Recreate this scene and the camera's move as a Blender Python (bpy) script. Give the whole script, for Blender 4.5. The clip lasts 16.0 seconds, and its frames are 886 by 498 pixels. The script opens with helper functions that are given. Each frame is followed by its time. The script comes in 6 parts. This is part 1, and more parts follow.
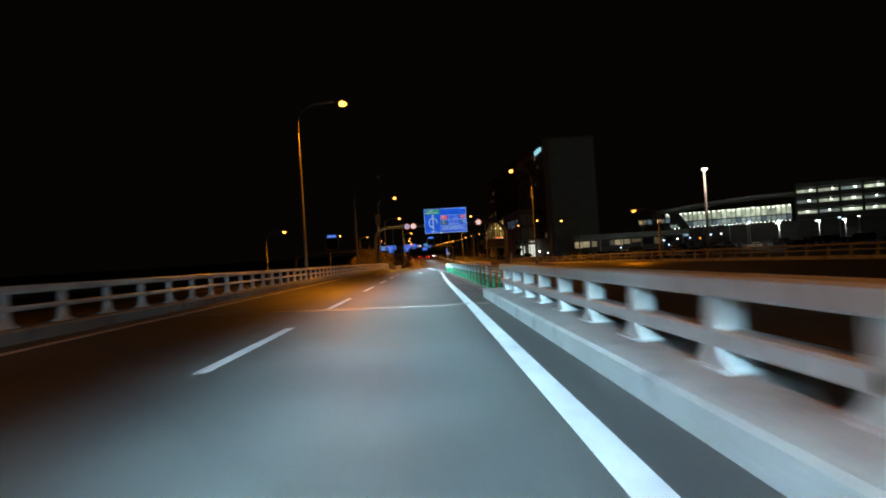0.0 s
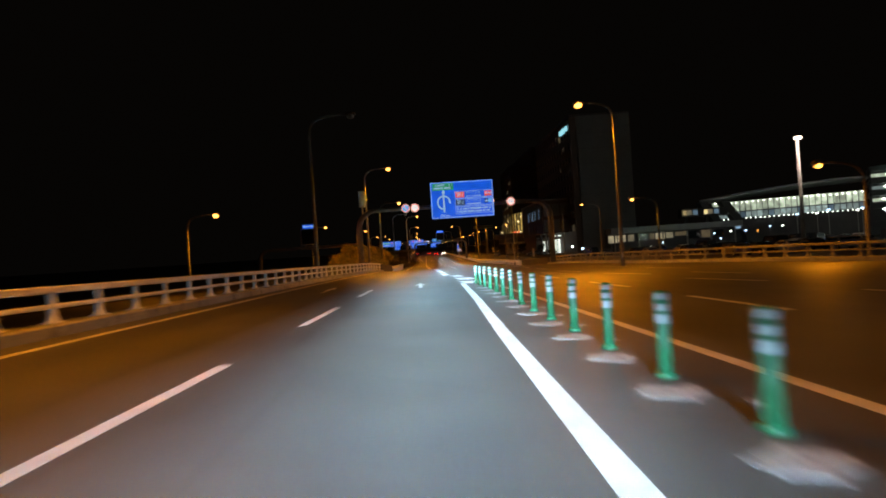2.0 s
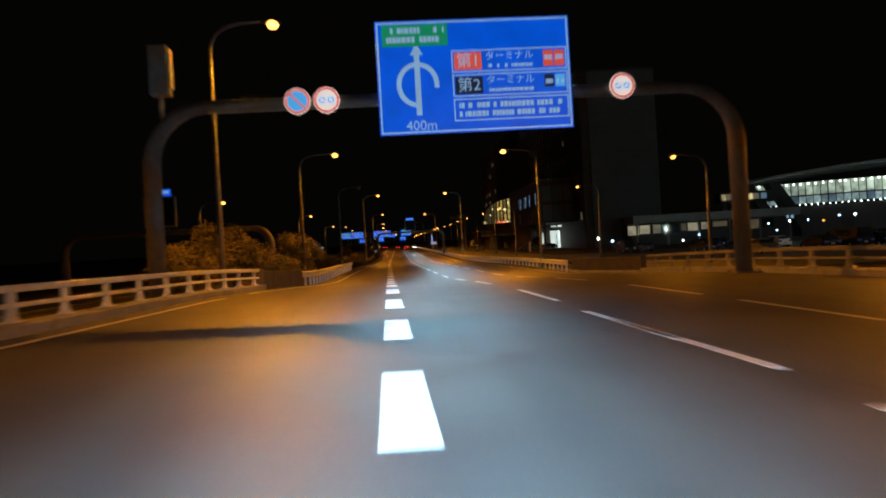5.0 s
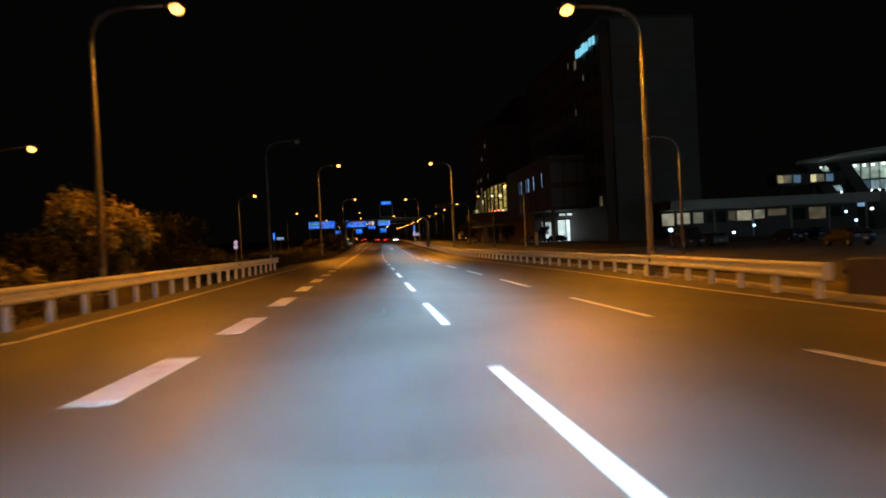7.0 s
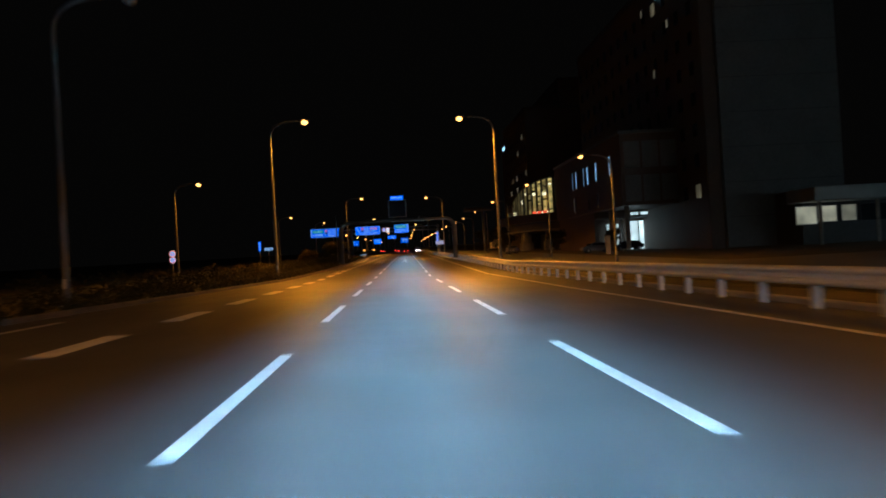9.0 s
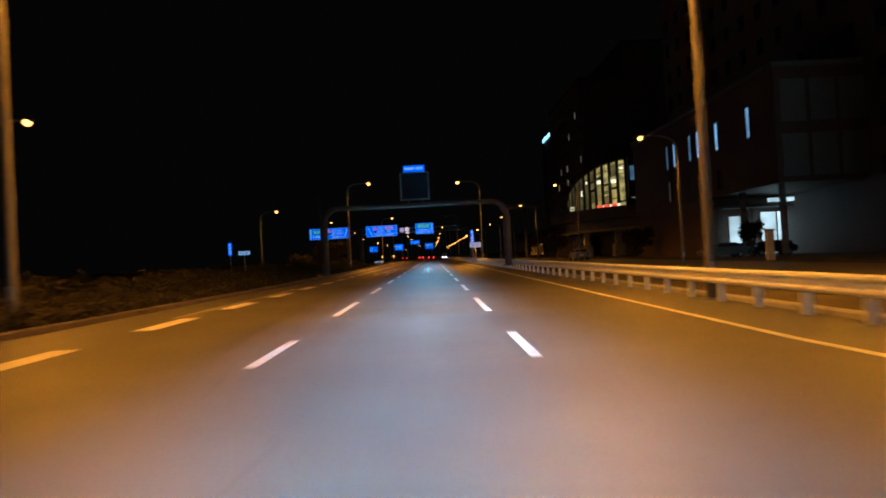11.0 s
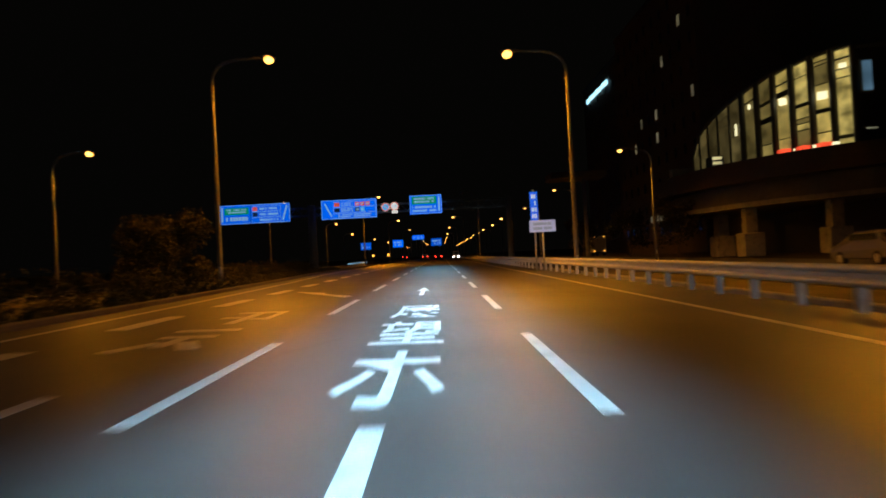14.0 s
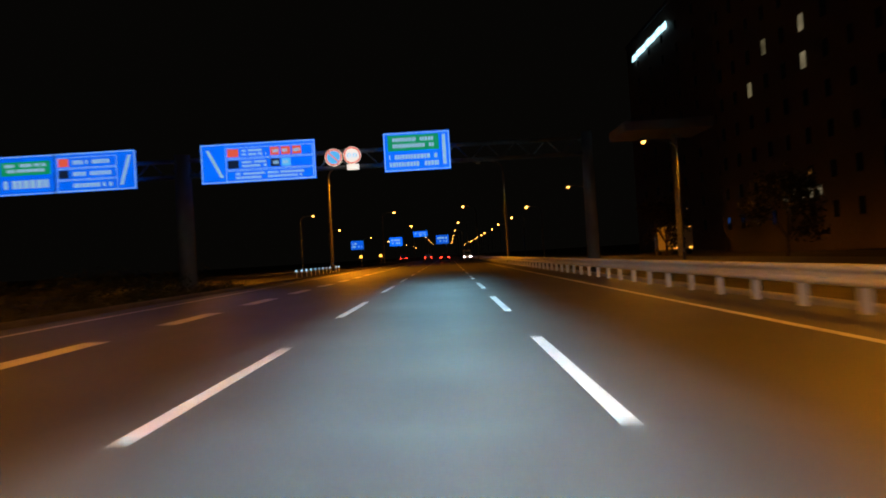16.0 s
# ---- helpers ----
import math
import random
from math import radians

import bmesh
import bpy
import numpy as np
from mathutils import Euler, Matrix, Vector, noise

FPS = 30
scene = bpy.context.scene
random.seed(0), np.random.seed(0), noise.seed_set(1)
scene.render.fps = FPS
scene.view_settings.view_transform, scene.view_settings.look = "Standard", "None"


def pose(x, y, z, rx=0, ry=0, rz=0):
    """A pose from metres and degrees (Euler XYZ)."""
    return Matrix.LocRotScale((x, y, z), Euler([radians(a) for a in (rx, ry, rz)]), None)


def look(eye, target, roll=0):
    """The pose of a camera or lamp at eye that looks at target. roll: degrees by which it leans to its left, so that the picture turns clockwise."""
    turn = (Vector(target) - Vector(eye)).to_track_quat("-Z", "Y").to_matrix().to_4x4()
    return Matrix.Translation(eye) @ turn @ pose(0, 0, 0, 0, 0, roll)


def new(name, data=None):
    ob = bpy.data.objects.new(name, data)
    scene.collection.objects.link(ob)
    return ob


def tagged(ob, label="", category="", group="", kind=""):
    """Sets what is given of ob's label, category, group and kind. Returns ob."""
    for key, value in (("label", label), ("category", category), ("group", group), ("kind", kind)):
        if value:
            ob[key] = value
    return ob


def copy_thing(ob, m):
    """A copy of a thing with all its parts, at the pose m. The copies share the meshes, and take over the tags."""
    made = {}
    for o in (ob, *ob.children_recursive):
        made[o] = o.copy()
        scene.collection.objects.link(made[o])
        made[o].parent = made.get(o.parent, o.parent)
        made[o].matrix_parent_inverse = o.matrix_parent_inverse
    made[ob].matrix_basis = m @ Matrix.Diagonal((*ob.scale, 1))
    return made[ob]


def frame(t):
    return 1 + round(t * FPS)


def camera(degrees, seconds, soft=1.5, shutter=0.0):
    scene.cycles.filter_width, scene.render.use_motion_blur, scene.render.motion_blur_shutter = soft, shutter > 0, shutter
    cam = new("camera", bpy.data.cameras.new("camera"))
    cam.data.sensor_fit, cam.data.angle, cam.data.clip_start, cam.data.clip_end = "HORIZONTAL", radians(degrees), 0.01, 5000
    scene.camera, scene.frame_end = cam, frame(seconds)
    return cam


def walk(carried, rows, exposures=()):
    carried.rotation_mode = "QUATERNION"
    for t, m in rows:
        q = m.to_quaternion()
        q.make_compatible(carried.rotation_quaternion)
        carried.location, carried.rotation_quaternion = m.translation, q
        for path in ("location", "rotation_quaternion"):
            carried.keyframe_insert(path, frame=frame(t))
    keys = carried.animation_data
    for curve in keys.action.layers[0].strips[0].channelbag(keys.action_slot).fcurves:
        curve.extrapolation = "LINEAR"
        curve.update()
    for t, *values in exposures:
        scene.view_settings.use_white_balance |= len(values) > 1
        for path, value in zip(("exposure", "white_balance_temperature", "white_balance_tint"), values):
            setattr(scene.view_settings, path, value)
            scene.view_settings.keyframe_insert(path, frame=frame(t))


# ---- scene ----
cam = camera(61.3, 16.0, 1.8, 0.5)
PATH = [
    (0, (-6.31, -4.066, 1.673), (-6.216, -2.069, 1.7), -3.6),
    (0.5, (-6.03, 4.42, 1.67), (-5.943, 6.418, 1.707), -3.65),
    (1, (-5.828, 12.785, 1.716), (-5.737, 14.783, 1.742), -3.57),
    (1.5, (-5.556, 21.342, 1.725), (-5.480, 23.341, 1.746), -3.54),
    (2, (-5.387, 30.022, 1.730), (-5.317, 32.020, 1.751), -3.79),
    (2.5, (-5.142, 38.724, 1.735), (-5.081, 40.723, 1.762), -3.85),
    (3, (-4.923, 47.301, 1.736), (-4.871, 49.300, 1.761), -3.64),
    (3.5, (-4.792, 55.535, 1.745), (-4.723, 57.533, 1.767), -3.89),
    (3.7, (-4.612, 58.811, 1.791), (-4.541, 60.809, 1.820), -3.66),
    (6, (-2.888, 93.921, 1.828), (-2.683, 95.911, 1.810), -2.95),
    (6.5, (-2.152, 103.120, 1.715), (-1.940, 105.108, 1.707), -2.54),
    (7, (-1.263, 112.417, 1.418), (-1.074, 114.408, 1.401), -2.81),
    (7.5, (-0.530, 121.779, 1.227), (-0.332, 123.769, 1.210), -3.05),
    (8, (0.256, 131.077, 1.220), (0.440, 133.068, 1.234), -2.89),
    (8.5, (0.967, 140.524, 1.199), (1.123, 142.518, 1.216), -3.94),
    (9, (1.427, 150.240, 1.164), (1.548, 152.237, 1.182), -3.29),
    (9.5, (1.697, 159.891, 1.133), (1.778, 161.890, 1.150), -3.18),
    (9.7, (1.784, 163.301, 1.093), (1.845, 165.300, 1.120), -2.62),
    (11.8, (2.190, 205.103, 1.068), (2.224, 207.103, 1.097), -3.72),
    (12, (2.220, 209.412, 1.071), (2.256, 211.412, 1.105), -3.88),
    (12.5, (2.262, 219.399, 1.074), (2.271, 221.399, 1.106), -3.52),
    (13, (2.277, 229.500, 1.062), (2.290, 231.500, 1.099), -2.91),
    (13.5, (2.235, 239.645, 1.087), (2.236, 241.644, 1.143), -2.97),
    (14, (2.223, 249.740, 1.090), (2.230, 251.740, 1.106), -3.04),
    (14.5, (2.212, 259.936, 1.125), (2.194, 261.936, 1.150), -2.76),
    (15, (2.224, 269.874, 1.119), (2.222, 271.874, 1.154), -3.61),
    (15.5, (2.104, 279.779, 1.095), (2.107, 281.779, 1.121), -3.20),
    (16, (2.168, 289.930, 1.127), (2.157, 291.929, 1.144), -3.45),
]
BEND_Y, SWING, CLIMB = 198.0, 0.0128, 0.0132      # past here the road swings right and climbs a little


def bent(p):
    """A point of the straight level plan, moved onto the bent road."""
    d = max(0.0, p[1] - BEND_Y)
    return Vector((p[0] + SWING * d, p[1], p[2] + CLIMB * d))


walk(cam, [(t, look(bent(eye), bent(target), roll)) for t, eye, target, roll in PATH], ((0, -0.2, 7300, 14), (1, -0.15, 7200, 13), (2, -0.05, 7200, 13), (3, -0.2, 6900, 14), (3.5, -0.55, 6400, 14), (4.2, -0.4, 6200, 10), (6, -0.35, 6900, 8), (6.5, -0.35, 6000, 9), (7, -0.25, 6100, 8), (7.5, -0.4, 7000, 7), (8.3, -0.25, 6500, 6), (9.0, -0.2, 5500, 5), (9.5, -0.4, 4800, 5), (11.5, -0.25, 5300, 4), (12.5, -0.35, 5300, 1), (13, -0.35, 5000, -2), (13.6, -0.35, 5300, -2), (14.4, -0.2, 6900, 3), (15.0, -0.1, 6100, 1), (15.5, 0.1, 6400, 0), (16, 0.1, 6700, 2)))

# ---- world, large lights, exposure ----
world = bpy.data.worlds.new("night_sky")
scene.world = world
world.use_nodes = True
wn = world.node_tree
bg = wn.nodes["Background"]
bg.inputs["Color"].default_value = (0.70, 0.60, 0.50, 1)
bg.inputs["Strength"].default_value = 0.0025

SODIUM = (1.0, 0.32, 0.012)
XENON = (0.36, 0.74, 0.98)
CF = -0.02                       # cross-fall of the carriageway


def hump(y):
    """The bridge end stands higher; the road falls from it to the flat."""
    def ease(u):
        u = max(0.0, min(1.0, u))
        return u * u * (3 - 2 * u)
    return 0.5 * (1 - ease((y - 100) / 29))


def gz(x, y=None):
    """Height of the paved surface."""
    return CF * max(-14.0, min(12.0, x)) + (hump(y) if y is not None else 0.0)


def along(line, y):
    """x of a plan line at y; the line is a list of (x, y) with rising y."""
    if y <= line[0][1]:
        return line[0][0]
    for (x0, y0), (x1, y1) in zip(line, line[1:]):
        if y <= y1:
            return x0 + (x1 - x0) * (y - y0) / (y1 - y0)
    return line[-1][0]


def spot(name, x, y, z, tx, ty, tz, watts, colour, cone, blend=1.0, size=0.15):
    d = bpy.data.lights.new(name, "SPOT")
    d.energy, d.color, d.spot_size, d.spot_blend, d.shadow_soft_size = watts, colour, radians(cone), blend, size
    ob = new(name, d)
    ob.matrix_world = look((x, y, z), (tx, ty, tz))
    return ob


# ---- materials ----
def nodes_of(name):
    m = bpy.data.materials.new(name)
    m.use_nodes = True
    nt = m.node_tree
    return m, nt, nt.nodes["Principled BSDF"]


def mat(name, c, rough=0.6, metal=0.0, scale=3.0, vary=0.25, fine=60.0, bump=0.15, tint=None, spec=0.4, dirt=0.0, dirt_c=(0.03, 0.025, 0.02)):
    """A painted, stony or metal surface: two sizes of mottling, stains and a fine relief."""
    m, nt, b = nodes_of(name)
    N, L = nt.nodes.new, nt.links.new
    tc = N("ShaderNodeTexCoord")
    big = N("ShaderNodeTexNoise")
    big.inputs["Scale"].default_value, big.inputs["Detail"].default_value = scale, 5
    small = N("ShaderNodeTexNoise")
    small.inputs["Scale"].default_value, small.inputs["Detail"].default_value = fine, 3
    geo = N("ShaderNodeNewGeometry")
    L(geo.outputs["Position"], big.inputs["Vector"])
    L(geo.outputs["Position"], small.inputs["Vector"])
    lo = tuple(v * (1 - vary) for v in c)
    hi = tuple(min(0.95, v * (1 + vary)) for v in (tint or c))
    mix = N("ShaderNodeMix")
    mix.data_type = "RGBA"
    mix.inputs["A"].default_value, mix.inputs["B"].default_value = (*lo, 1), (*hi, 1)
    half = N("ShaderNodeMath")
    half.operation = "ADD"
    sc = N("ShaderNodeMath")
    sc.operation = "MULTIPLY"
    sc.inputs[1].default_value = 0.5
    L(big.outputs["Fac"], half.inputs[0])
    L(small.outputs["Fac"], half.inputs[1])
    L(half.outputs[0], sc.inputs[0])
    ramp = N("ShaderNodeMapRange")
    ramp.inputs["From Min"].default_value, ramp.inputs["From Max"].default_value = 0.35, 0.65
    L(sc.outputs[0], ramp.inputs["Value"])
    L(ramp.outputs["Result"], mix.inputs["Factor"])
    out = mix.outputs["Result"]
    if dirt:
        st = N("ShaderNodeTexNoise")
        st.inputs["Scale"].default_value, st.inputs["Detail"].default_value = scale * 2.7, 8
        L(geo.outputs["Position"], st.inputs["Vector"])
        cut = N("ShaderNodeMapRange")
        cut.inputs["From Min"].default_value, cut.inputs["From Max"].default_value = 0.52, 0.72
        cut.inputs["To Max"].default_value = dirt
        L(st.outputs["Fac"], cut.inputs["Value"])
        m2 = N("ShaderNodeMix")
        m2.data_type = "RGBA"
        m2.inputs["B"].default_value = (*dirt_c, 1)
        L(cut.outputs["Result"], m2.inputs["Factor"])
        L(out, m2.inputs["A"])
        out = m2.outputs["Result"]
    L(out, b.inputs["Base Color"])
    b.inputs["Roughness"].default_value, b.inputs["Metallic"].default_value = rough, metal
    b.inputs["Specular IOR Level"].default_value = spec
    if bump:
        bp = N("ShaderNodeBump")
        bp.inputs["Strength"].default_value, bp.inputs["Distance"].default_value = bump, 0.02
        L(small.outputs["Fac"], bp.inputs["Height"])
        L(bp.outputs["Normal"], b.inputs["Normal"])
    return m


def glow(name, c, strength, base=(0.6, 0.6, 0.6), vary=0.0, scale=2.0):
    """An emissive surface: a lens, a lit window, a sign face given a glow."""
    m, nt, b = nodes_of(name)
    b.inputs["Base Color"].default_value = (*base, 1)
    b.inputs["Emission Color"].default_value = (*c, 1)
    b.inputs["Emission Strength"].default_value = strength
    b.inputs["Roughness"].default_value = 0.35
    if vary:
        N, L = nt.nodes.new, nt.links.new
        geo, tex, mr, info = N("ShaderNodeNewGeometry"), N("ShaderNodeTexNoise"), N("ShaderNodeMapRange"), N("ShaderNodeObjectInfo")
        tex.inputs["Scale"].default_value, tex.inputs["Detail"].default_value = scale, 4
        L(geo.outputs["Position"], tex.inputs["Vector"])
        mr.inputs["From Min"].default_value, mr.inputs["From Max"].default_value = 0.3, 0.7
        mr.inputs["To Min"].default_value, mr.inputs["To Max"].default_value = strength * (1 - vary), strength * (1 + vary)
        mul, add = N("ShaderNodeMath"), N("ShaderNodeMath")
        mul.operation, add.operation = "MULTIPLY", "ADD"
        add.inputs[1].default_value = 0.55
        L(info.outputs["Random"], add.inputs[0])
        L(tex.outputs["Fac"], mr.inputs["Value"])
        L(mr.outputs["Result"], mul.inputs[0])
        L(add.outputs[0], mul.inputs[1])
        L(mul.outputs[0], b.inputs["Emission Strength"])
    return m


def asphalt_material():
    m, nt, b = nodes_of("asphalt")
    N, L = nt.nodes.new, nt.links.new
    geo = N("ShaderNodeNewGeometry")
    grain = N("ShaderNodeTexNoise")
    grain.inputs["Scale"].default_value, grain.inputs["Detail"].default_value = 55, 4
    blotch = N("ShaderNodeTexNoise")
    blotch.inputs["Scale"].default_value, blotch.inputs["Detail"].default_value = 0.35, 6
    stretch = N("ShaderNodeMapping")
    stretch.inputs["Scale"].default_value = (1.3, 0.035, 1.0)
    streak = N("ShaderNodeTexNoise")
    streak.inputs["Scale"].default_value, streak.inputs["Detail"].default_value = 1.0, 5
    L(geo.outputs["Position"], grain.inputs["Vector"])
    L(geo.outputs["Position"], blotch.inputs["Vector"])
    L(geo.outputs["Position"], stretch.inputs["Vector"])
    L(stretch.outputs["Vector"], streak.inputs["Vector"])
    base = N("ShaderNodeMix")
    base.data_type = "RGBA"
    base.inputs["A"].default_value, base.inputs["B"].default_value = (0.052, 0.052, 0.053, 1), (0.118, 0.116, 0.112, 1)
    s1, s2 = N("ShaderNodeMath"), N("ShaderNodeMath")
    s1.operation = s2.operation = "ADD"
    L(blotch.outputs["Fac"], s1.inputs[0])
    L(streak.outputs["Fac"], s1.inputs[1])
    L(s1.outputs[0], s2.inputs[0])
    L(grain.outputs["Fac"], s2.inputs[1])
    mr = N("ShaderNodeMapRange")
    mr.inputs["From Min"].default_value, mr.inputs["From Max"].default_value = 1.1, 1.9
    L(s2.outputs[0], mr.inputs["Value"])
    L(mr.outputs["Result"], base.inputs["Factor"])
    # tar seams and old oil
    crack = N("ShaderNodeTexVoronoi")
    crack.feature = "DISTANCE_TO_EDGE"
    crack.inputs["Scale"].default_value = 0.16
    wob = N("ShaderNodeMix")
    wob.data_type = "VECTOR"
    wob.inputs["Factor"].default_value = 0.12
    L(geo.outputs["Position"], wob.inputs["A"])
    L(blotch.outputs["Color"], wob.inputs["B"])
    L(wob.outputs["Result"], crack.inputs["Vector"])
    cm = N("ShaderNodeMapRange")
    cm.inputs["From Min"].default_value, cm.inputs["From Max"].default_value = 0.0, 0.006
    cm.inputs["To Min"].default_value, cm.inputs["To Max"].default_value = 0.22, 0.0
    L(crack.outputs["Distance"], cm.inputs["Value"])
    dark = N("ShaderNodeMix")
    dark.data_type = "RGBA"
    dark.inputs["B"].default_value = (0.02, 0.02, 0.02, 1)
    L(cm.outputs["Result"], dark.inputs["Factor"])
    L(base.outputs["Result"], dark.inputs["A"])
    L(dark.outputs["Result"], b.inputs["Base Color"])
    rr = N("ShaderNodeMapRange")
    rr.inputs["To Min"].default_value, rr.inputs["To Max"].default_value = 0.40, 0.62
    L(streak.outputs["Fac"], rr.inputs["Value"])
    L(rr.outputs["Result"], b.inputs["Roughness"])
    b.inputs["Specular IOR Level"].default_value = 0.45
    bp = N("ShaderNodeBump")
    bp.inputs["Strength"].default_value, bp.inputs["Distance"].default_value = 0.35, 0.006
    L(grain.outputs["Fac"], bp.inputs["Height"])
    L(bp.outputs["Normal"], b.inputs["Normal"])
    return m


ASPHALT = asphalt_material()
PAINT = mat("road_paint", (0.68, 0.68, 0.69), 0.55, scale=1.2, vary=0.12, fine=45, bump=0.25, dirt=0.38, dirt_c=(0.18, 0.175, 0.17))
PAINT_WORN = mat("worn_road_paint", (0.42, 0.42, 0.43), 0.6, scale=5, vary=0.3, fine=45, bump=0.25, dirt=0.95, dirt_c=(0.10, 0.10, 0.10))
TAR = mat("tar_patch", (0.022, 0.022, 0.022), 0.45, scale=2, vary=0.3)
JOINT_STEEL = mat("rusty_joint_steel", (0.10, 0.065, 0.045), 0.33, 0.6, scale=3, vary=0.5, fine=25, bump=0.3, dirt=0.8, dirt_c=(0.015, 0.012, 0.01))
STEEL_WHITE = mat("white_painted_steel", (0.66, 0.67, 0.68), 0.42, scale=1.5, vary=0.1, dirt=0.35, dirt_c=(0.25, 0.2, 0.15))
STEEL_GREY = mat("galvanised_steel", (0.42, 0.43, 0.43), 0.42, 0.55, scale=2.0, vary=0.18, dirt=0.2)
# stained and darker than the white steel, in place of dimmer light
STEEL_DULL = mat("dimmed_painted_steel", (0.24, 0.235, 0.225), 0.6, scale=1.5, vary=0.25, dirt=0.6, dirt_c=(0.10, 0.08, 0.06))
# dim light on lamp and gantry tubes is put into this darker colour
LAMP_STEEL = mat("weathered_lamp_steel", (0.13, 0.125, 0.118), 0.5, 0.3, scale=2.0, vary=0.2, dirt=0.3)
SHORE_GLOW = glow("shore_light", (1.0, 0.5, 0.15), 1.6)
STEEL_DARK = mat("dark_painted_steel", (0.10, 0.10, 0.105), 0.5, scale=2.0, vary=0.2)
CONCRETE = mat("concrete", (0.33, 0.325, 0.31), 0.8, scale=0.8, vary=0.22, fine=30, bump=0.3, dirt=0.5)
CONCRETE_PALE = mat("pale_concrete", (0.52, 0.52, 0.51), 0.75, scale=0.9, vary=0.15, fine=30, bump=0.3, dirt=0.35)
# concrete copy with the lack of light put into its colour
CONCRETE_DARK = mat("weathered_dark_concrete", (0.085, 0.072, 0.058), 0.85, scale=0.7, vary=0.35, fine=25, bump=0.35, dirt=0.6)
GRASS_SOIL = mat("verge_soil", (0.05, 0.055, 0.03), 0.95, scale=0.5, vary=0.5, fine=20, bump=0.6, tint=(0.08, 0.065, 0.035))
GREEN_PLASTIC = mat("green_post_plastic", (0.010, 0.105, 0.048), 0.4, scale=4, vary=0.15, dirt=0.25)
REFLECT = mat("white_reflective_band", (0.34, 0.37, 0.40), 0.3, scale=8, vary=0.05)
# leaf colour raised to look lamplit; the copy below is darkened for shade
LEAF = mat("leaves", (0.105, 0.095, 0.024), 0.55, scale=1.5, vary=0.5, fine=12, bump=0.1, tint=(0.20, 0.17, 0.05))
LEAF_DARK = mat("dark_hedge_leaves", (0.024, 0.027, 0.011), 0.8, scale=1.5, vary=0.5, fine=12, bump=0.1, tint=(0.040, 0.034, 0.013), spec=0.15)
BARK = mat("bark", (0.10, 0.075, 0.05), 0.9, scale=6, vary=0.35, bump=0.6)
WALL_GREY = mat("grey_tiled_wall", (0.15, 0.16, 0.165), 0.6, scale=0.25, vary=0.15, fine=3)
# orange lamp tint of the tower's road side is put into this brown
WALL_BROWN = mat("brown_lamp_tinted_tiles", (0.10, 0.068, 0.05), 0.6, scale=0.25, vary=0.2, fine=3)
WALL_DARK = mat("dark_cladding", (0.07, 0.07, 0.075), 0.5, scale=0.3, vary=0.2, fine=3)
WALL_CREAM = mat("cream_wall", (0.5, 0.47, 0.4), 0.7, scale=0.3, vary=0.12)
ROOF_GREY = mat("grey_roof_panel", (0.34, 0.35, 0.36), 0.45, 0.3, scale=0.4, vary=0.15)
GLASS_DARK = mat("dark_window_glass", (0.02, 0.025, 0.03), 0.08, spec=0.6, bump=0, vary=0.1)
CAR_DARK = mat("dark_car_paint", (0.03, 0.03, 0.035), 0.25, 0.2, bump=0, vary=0.1)
CAR_WHITE = mat("white_car_paint", (0.6, 0.6, 0.6), 0.25, bump=0, vary=0.05)
CAR_SILVER = mat("silver_car_paint", (0.14, 0.14, 0.145), 0.3, 0.6, bump=0, vary=0.05)
TYRE = mat("tyre_rubber", (0.02, 0.02, 0.02), 0.8)
LENS_SODIUM = glow("sodium_lens", (1.0, 0.40, 0.075), 6.0)
LENS_FAR = glow("far_sodium_lens", (1.0, 0.36, 0.06), 14.0)
LENS_WHITE = glow("white_flood_lens", (1.0, 0.80, 0.62), 14.0)
LENS_COOL = glow("cool_flood_lens", (0.75, 1.0, 0.92), 12.0)
LENS_OFF = mat("unlit_lamp_glass", (0.3, 0.3, 0.28), 0.3, bump=0)
# sign faces and discs are given a weak glow to stay bright from afar
SIGN_BLUE = glow("lit_blue_sign_face", (0.001, 0.115, 0.86), 0.95, (0.002, 0.03, 0.25), 0.12, 1.2)
SIGN_GREEN = glow("lit_green_sign_face", (0.01, 0.30, 0.14), 0.75, (0.01, 0.25, 0.1))
SIGN_WHITE = glow("lit_white_legend", (0.38, 0.64, 1.0), 0.60, (0.35, 0.4, 0.45))
SIGN_BOARD = glow("lit_pale_board", (0.36, 0.52, 0.95), 0.45, (0.22, 0.25, 0.3))
SIGN_RED = glow("lit_red_sign_face", (0.80, 0.10, 0.06), 0.85, (0.6, 0.05, 0.03))
SIGN_INK = glow("dim_sign_ink", (0.25, 0.36, 0.5), 0.5, (0.1, 0.12, 0.15))
SCREEN_BLACK = mat("black_display_screen", (0.012, 0.012, 0.014), 0.6, bump=0, spec=0.1)
SIGN_NAVY = glow("lit_navy_sign_face", (0.01, 0.02, 0.06), 0.6, (0.01, 0.02, 0.05))
DISC_WHITE = glow("lit_disc_white", (1.0, 0.86, 0.80), 0.95, (0.8, 0.8, 0.8))
DISC_RED = glow("lit_disc_red", (0.85, 0.25, 0.20), 0.8, (0.7, 0.05, 0.05))
DISC_BLUE = glow("lit_disc_blue", (0.10, 0.45, 0.95), 0.9, (0.05, 0.2, 0.7))
WIN_COOL = glow("lit_window_cool", (0.38, 0.68, 1.0), 0.55, (0.3, 0.35, 0.4), 0.4, 0.6)
WIN_COOL_DIM = glow("lit_window_cool_dim", (0.38, 0.68, 1.0), 0.14, (0.2, 0.25, 0.3), 0.4, 0.6)
WIN_WARM = glow("lit_window_warm", (1.0, 0.82, 0.40), 0.60, (0.4, 0.35, 0.3), 0.55, 0.7)
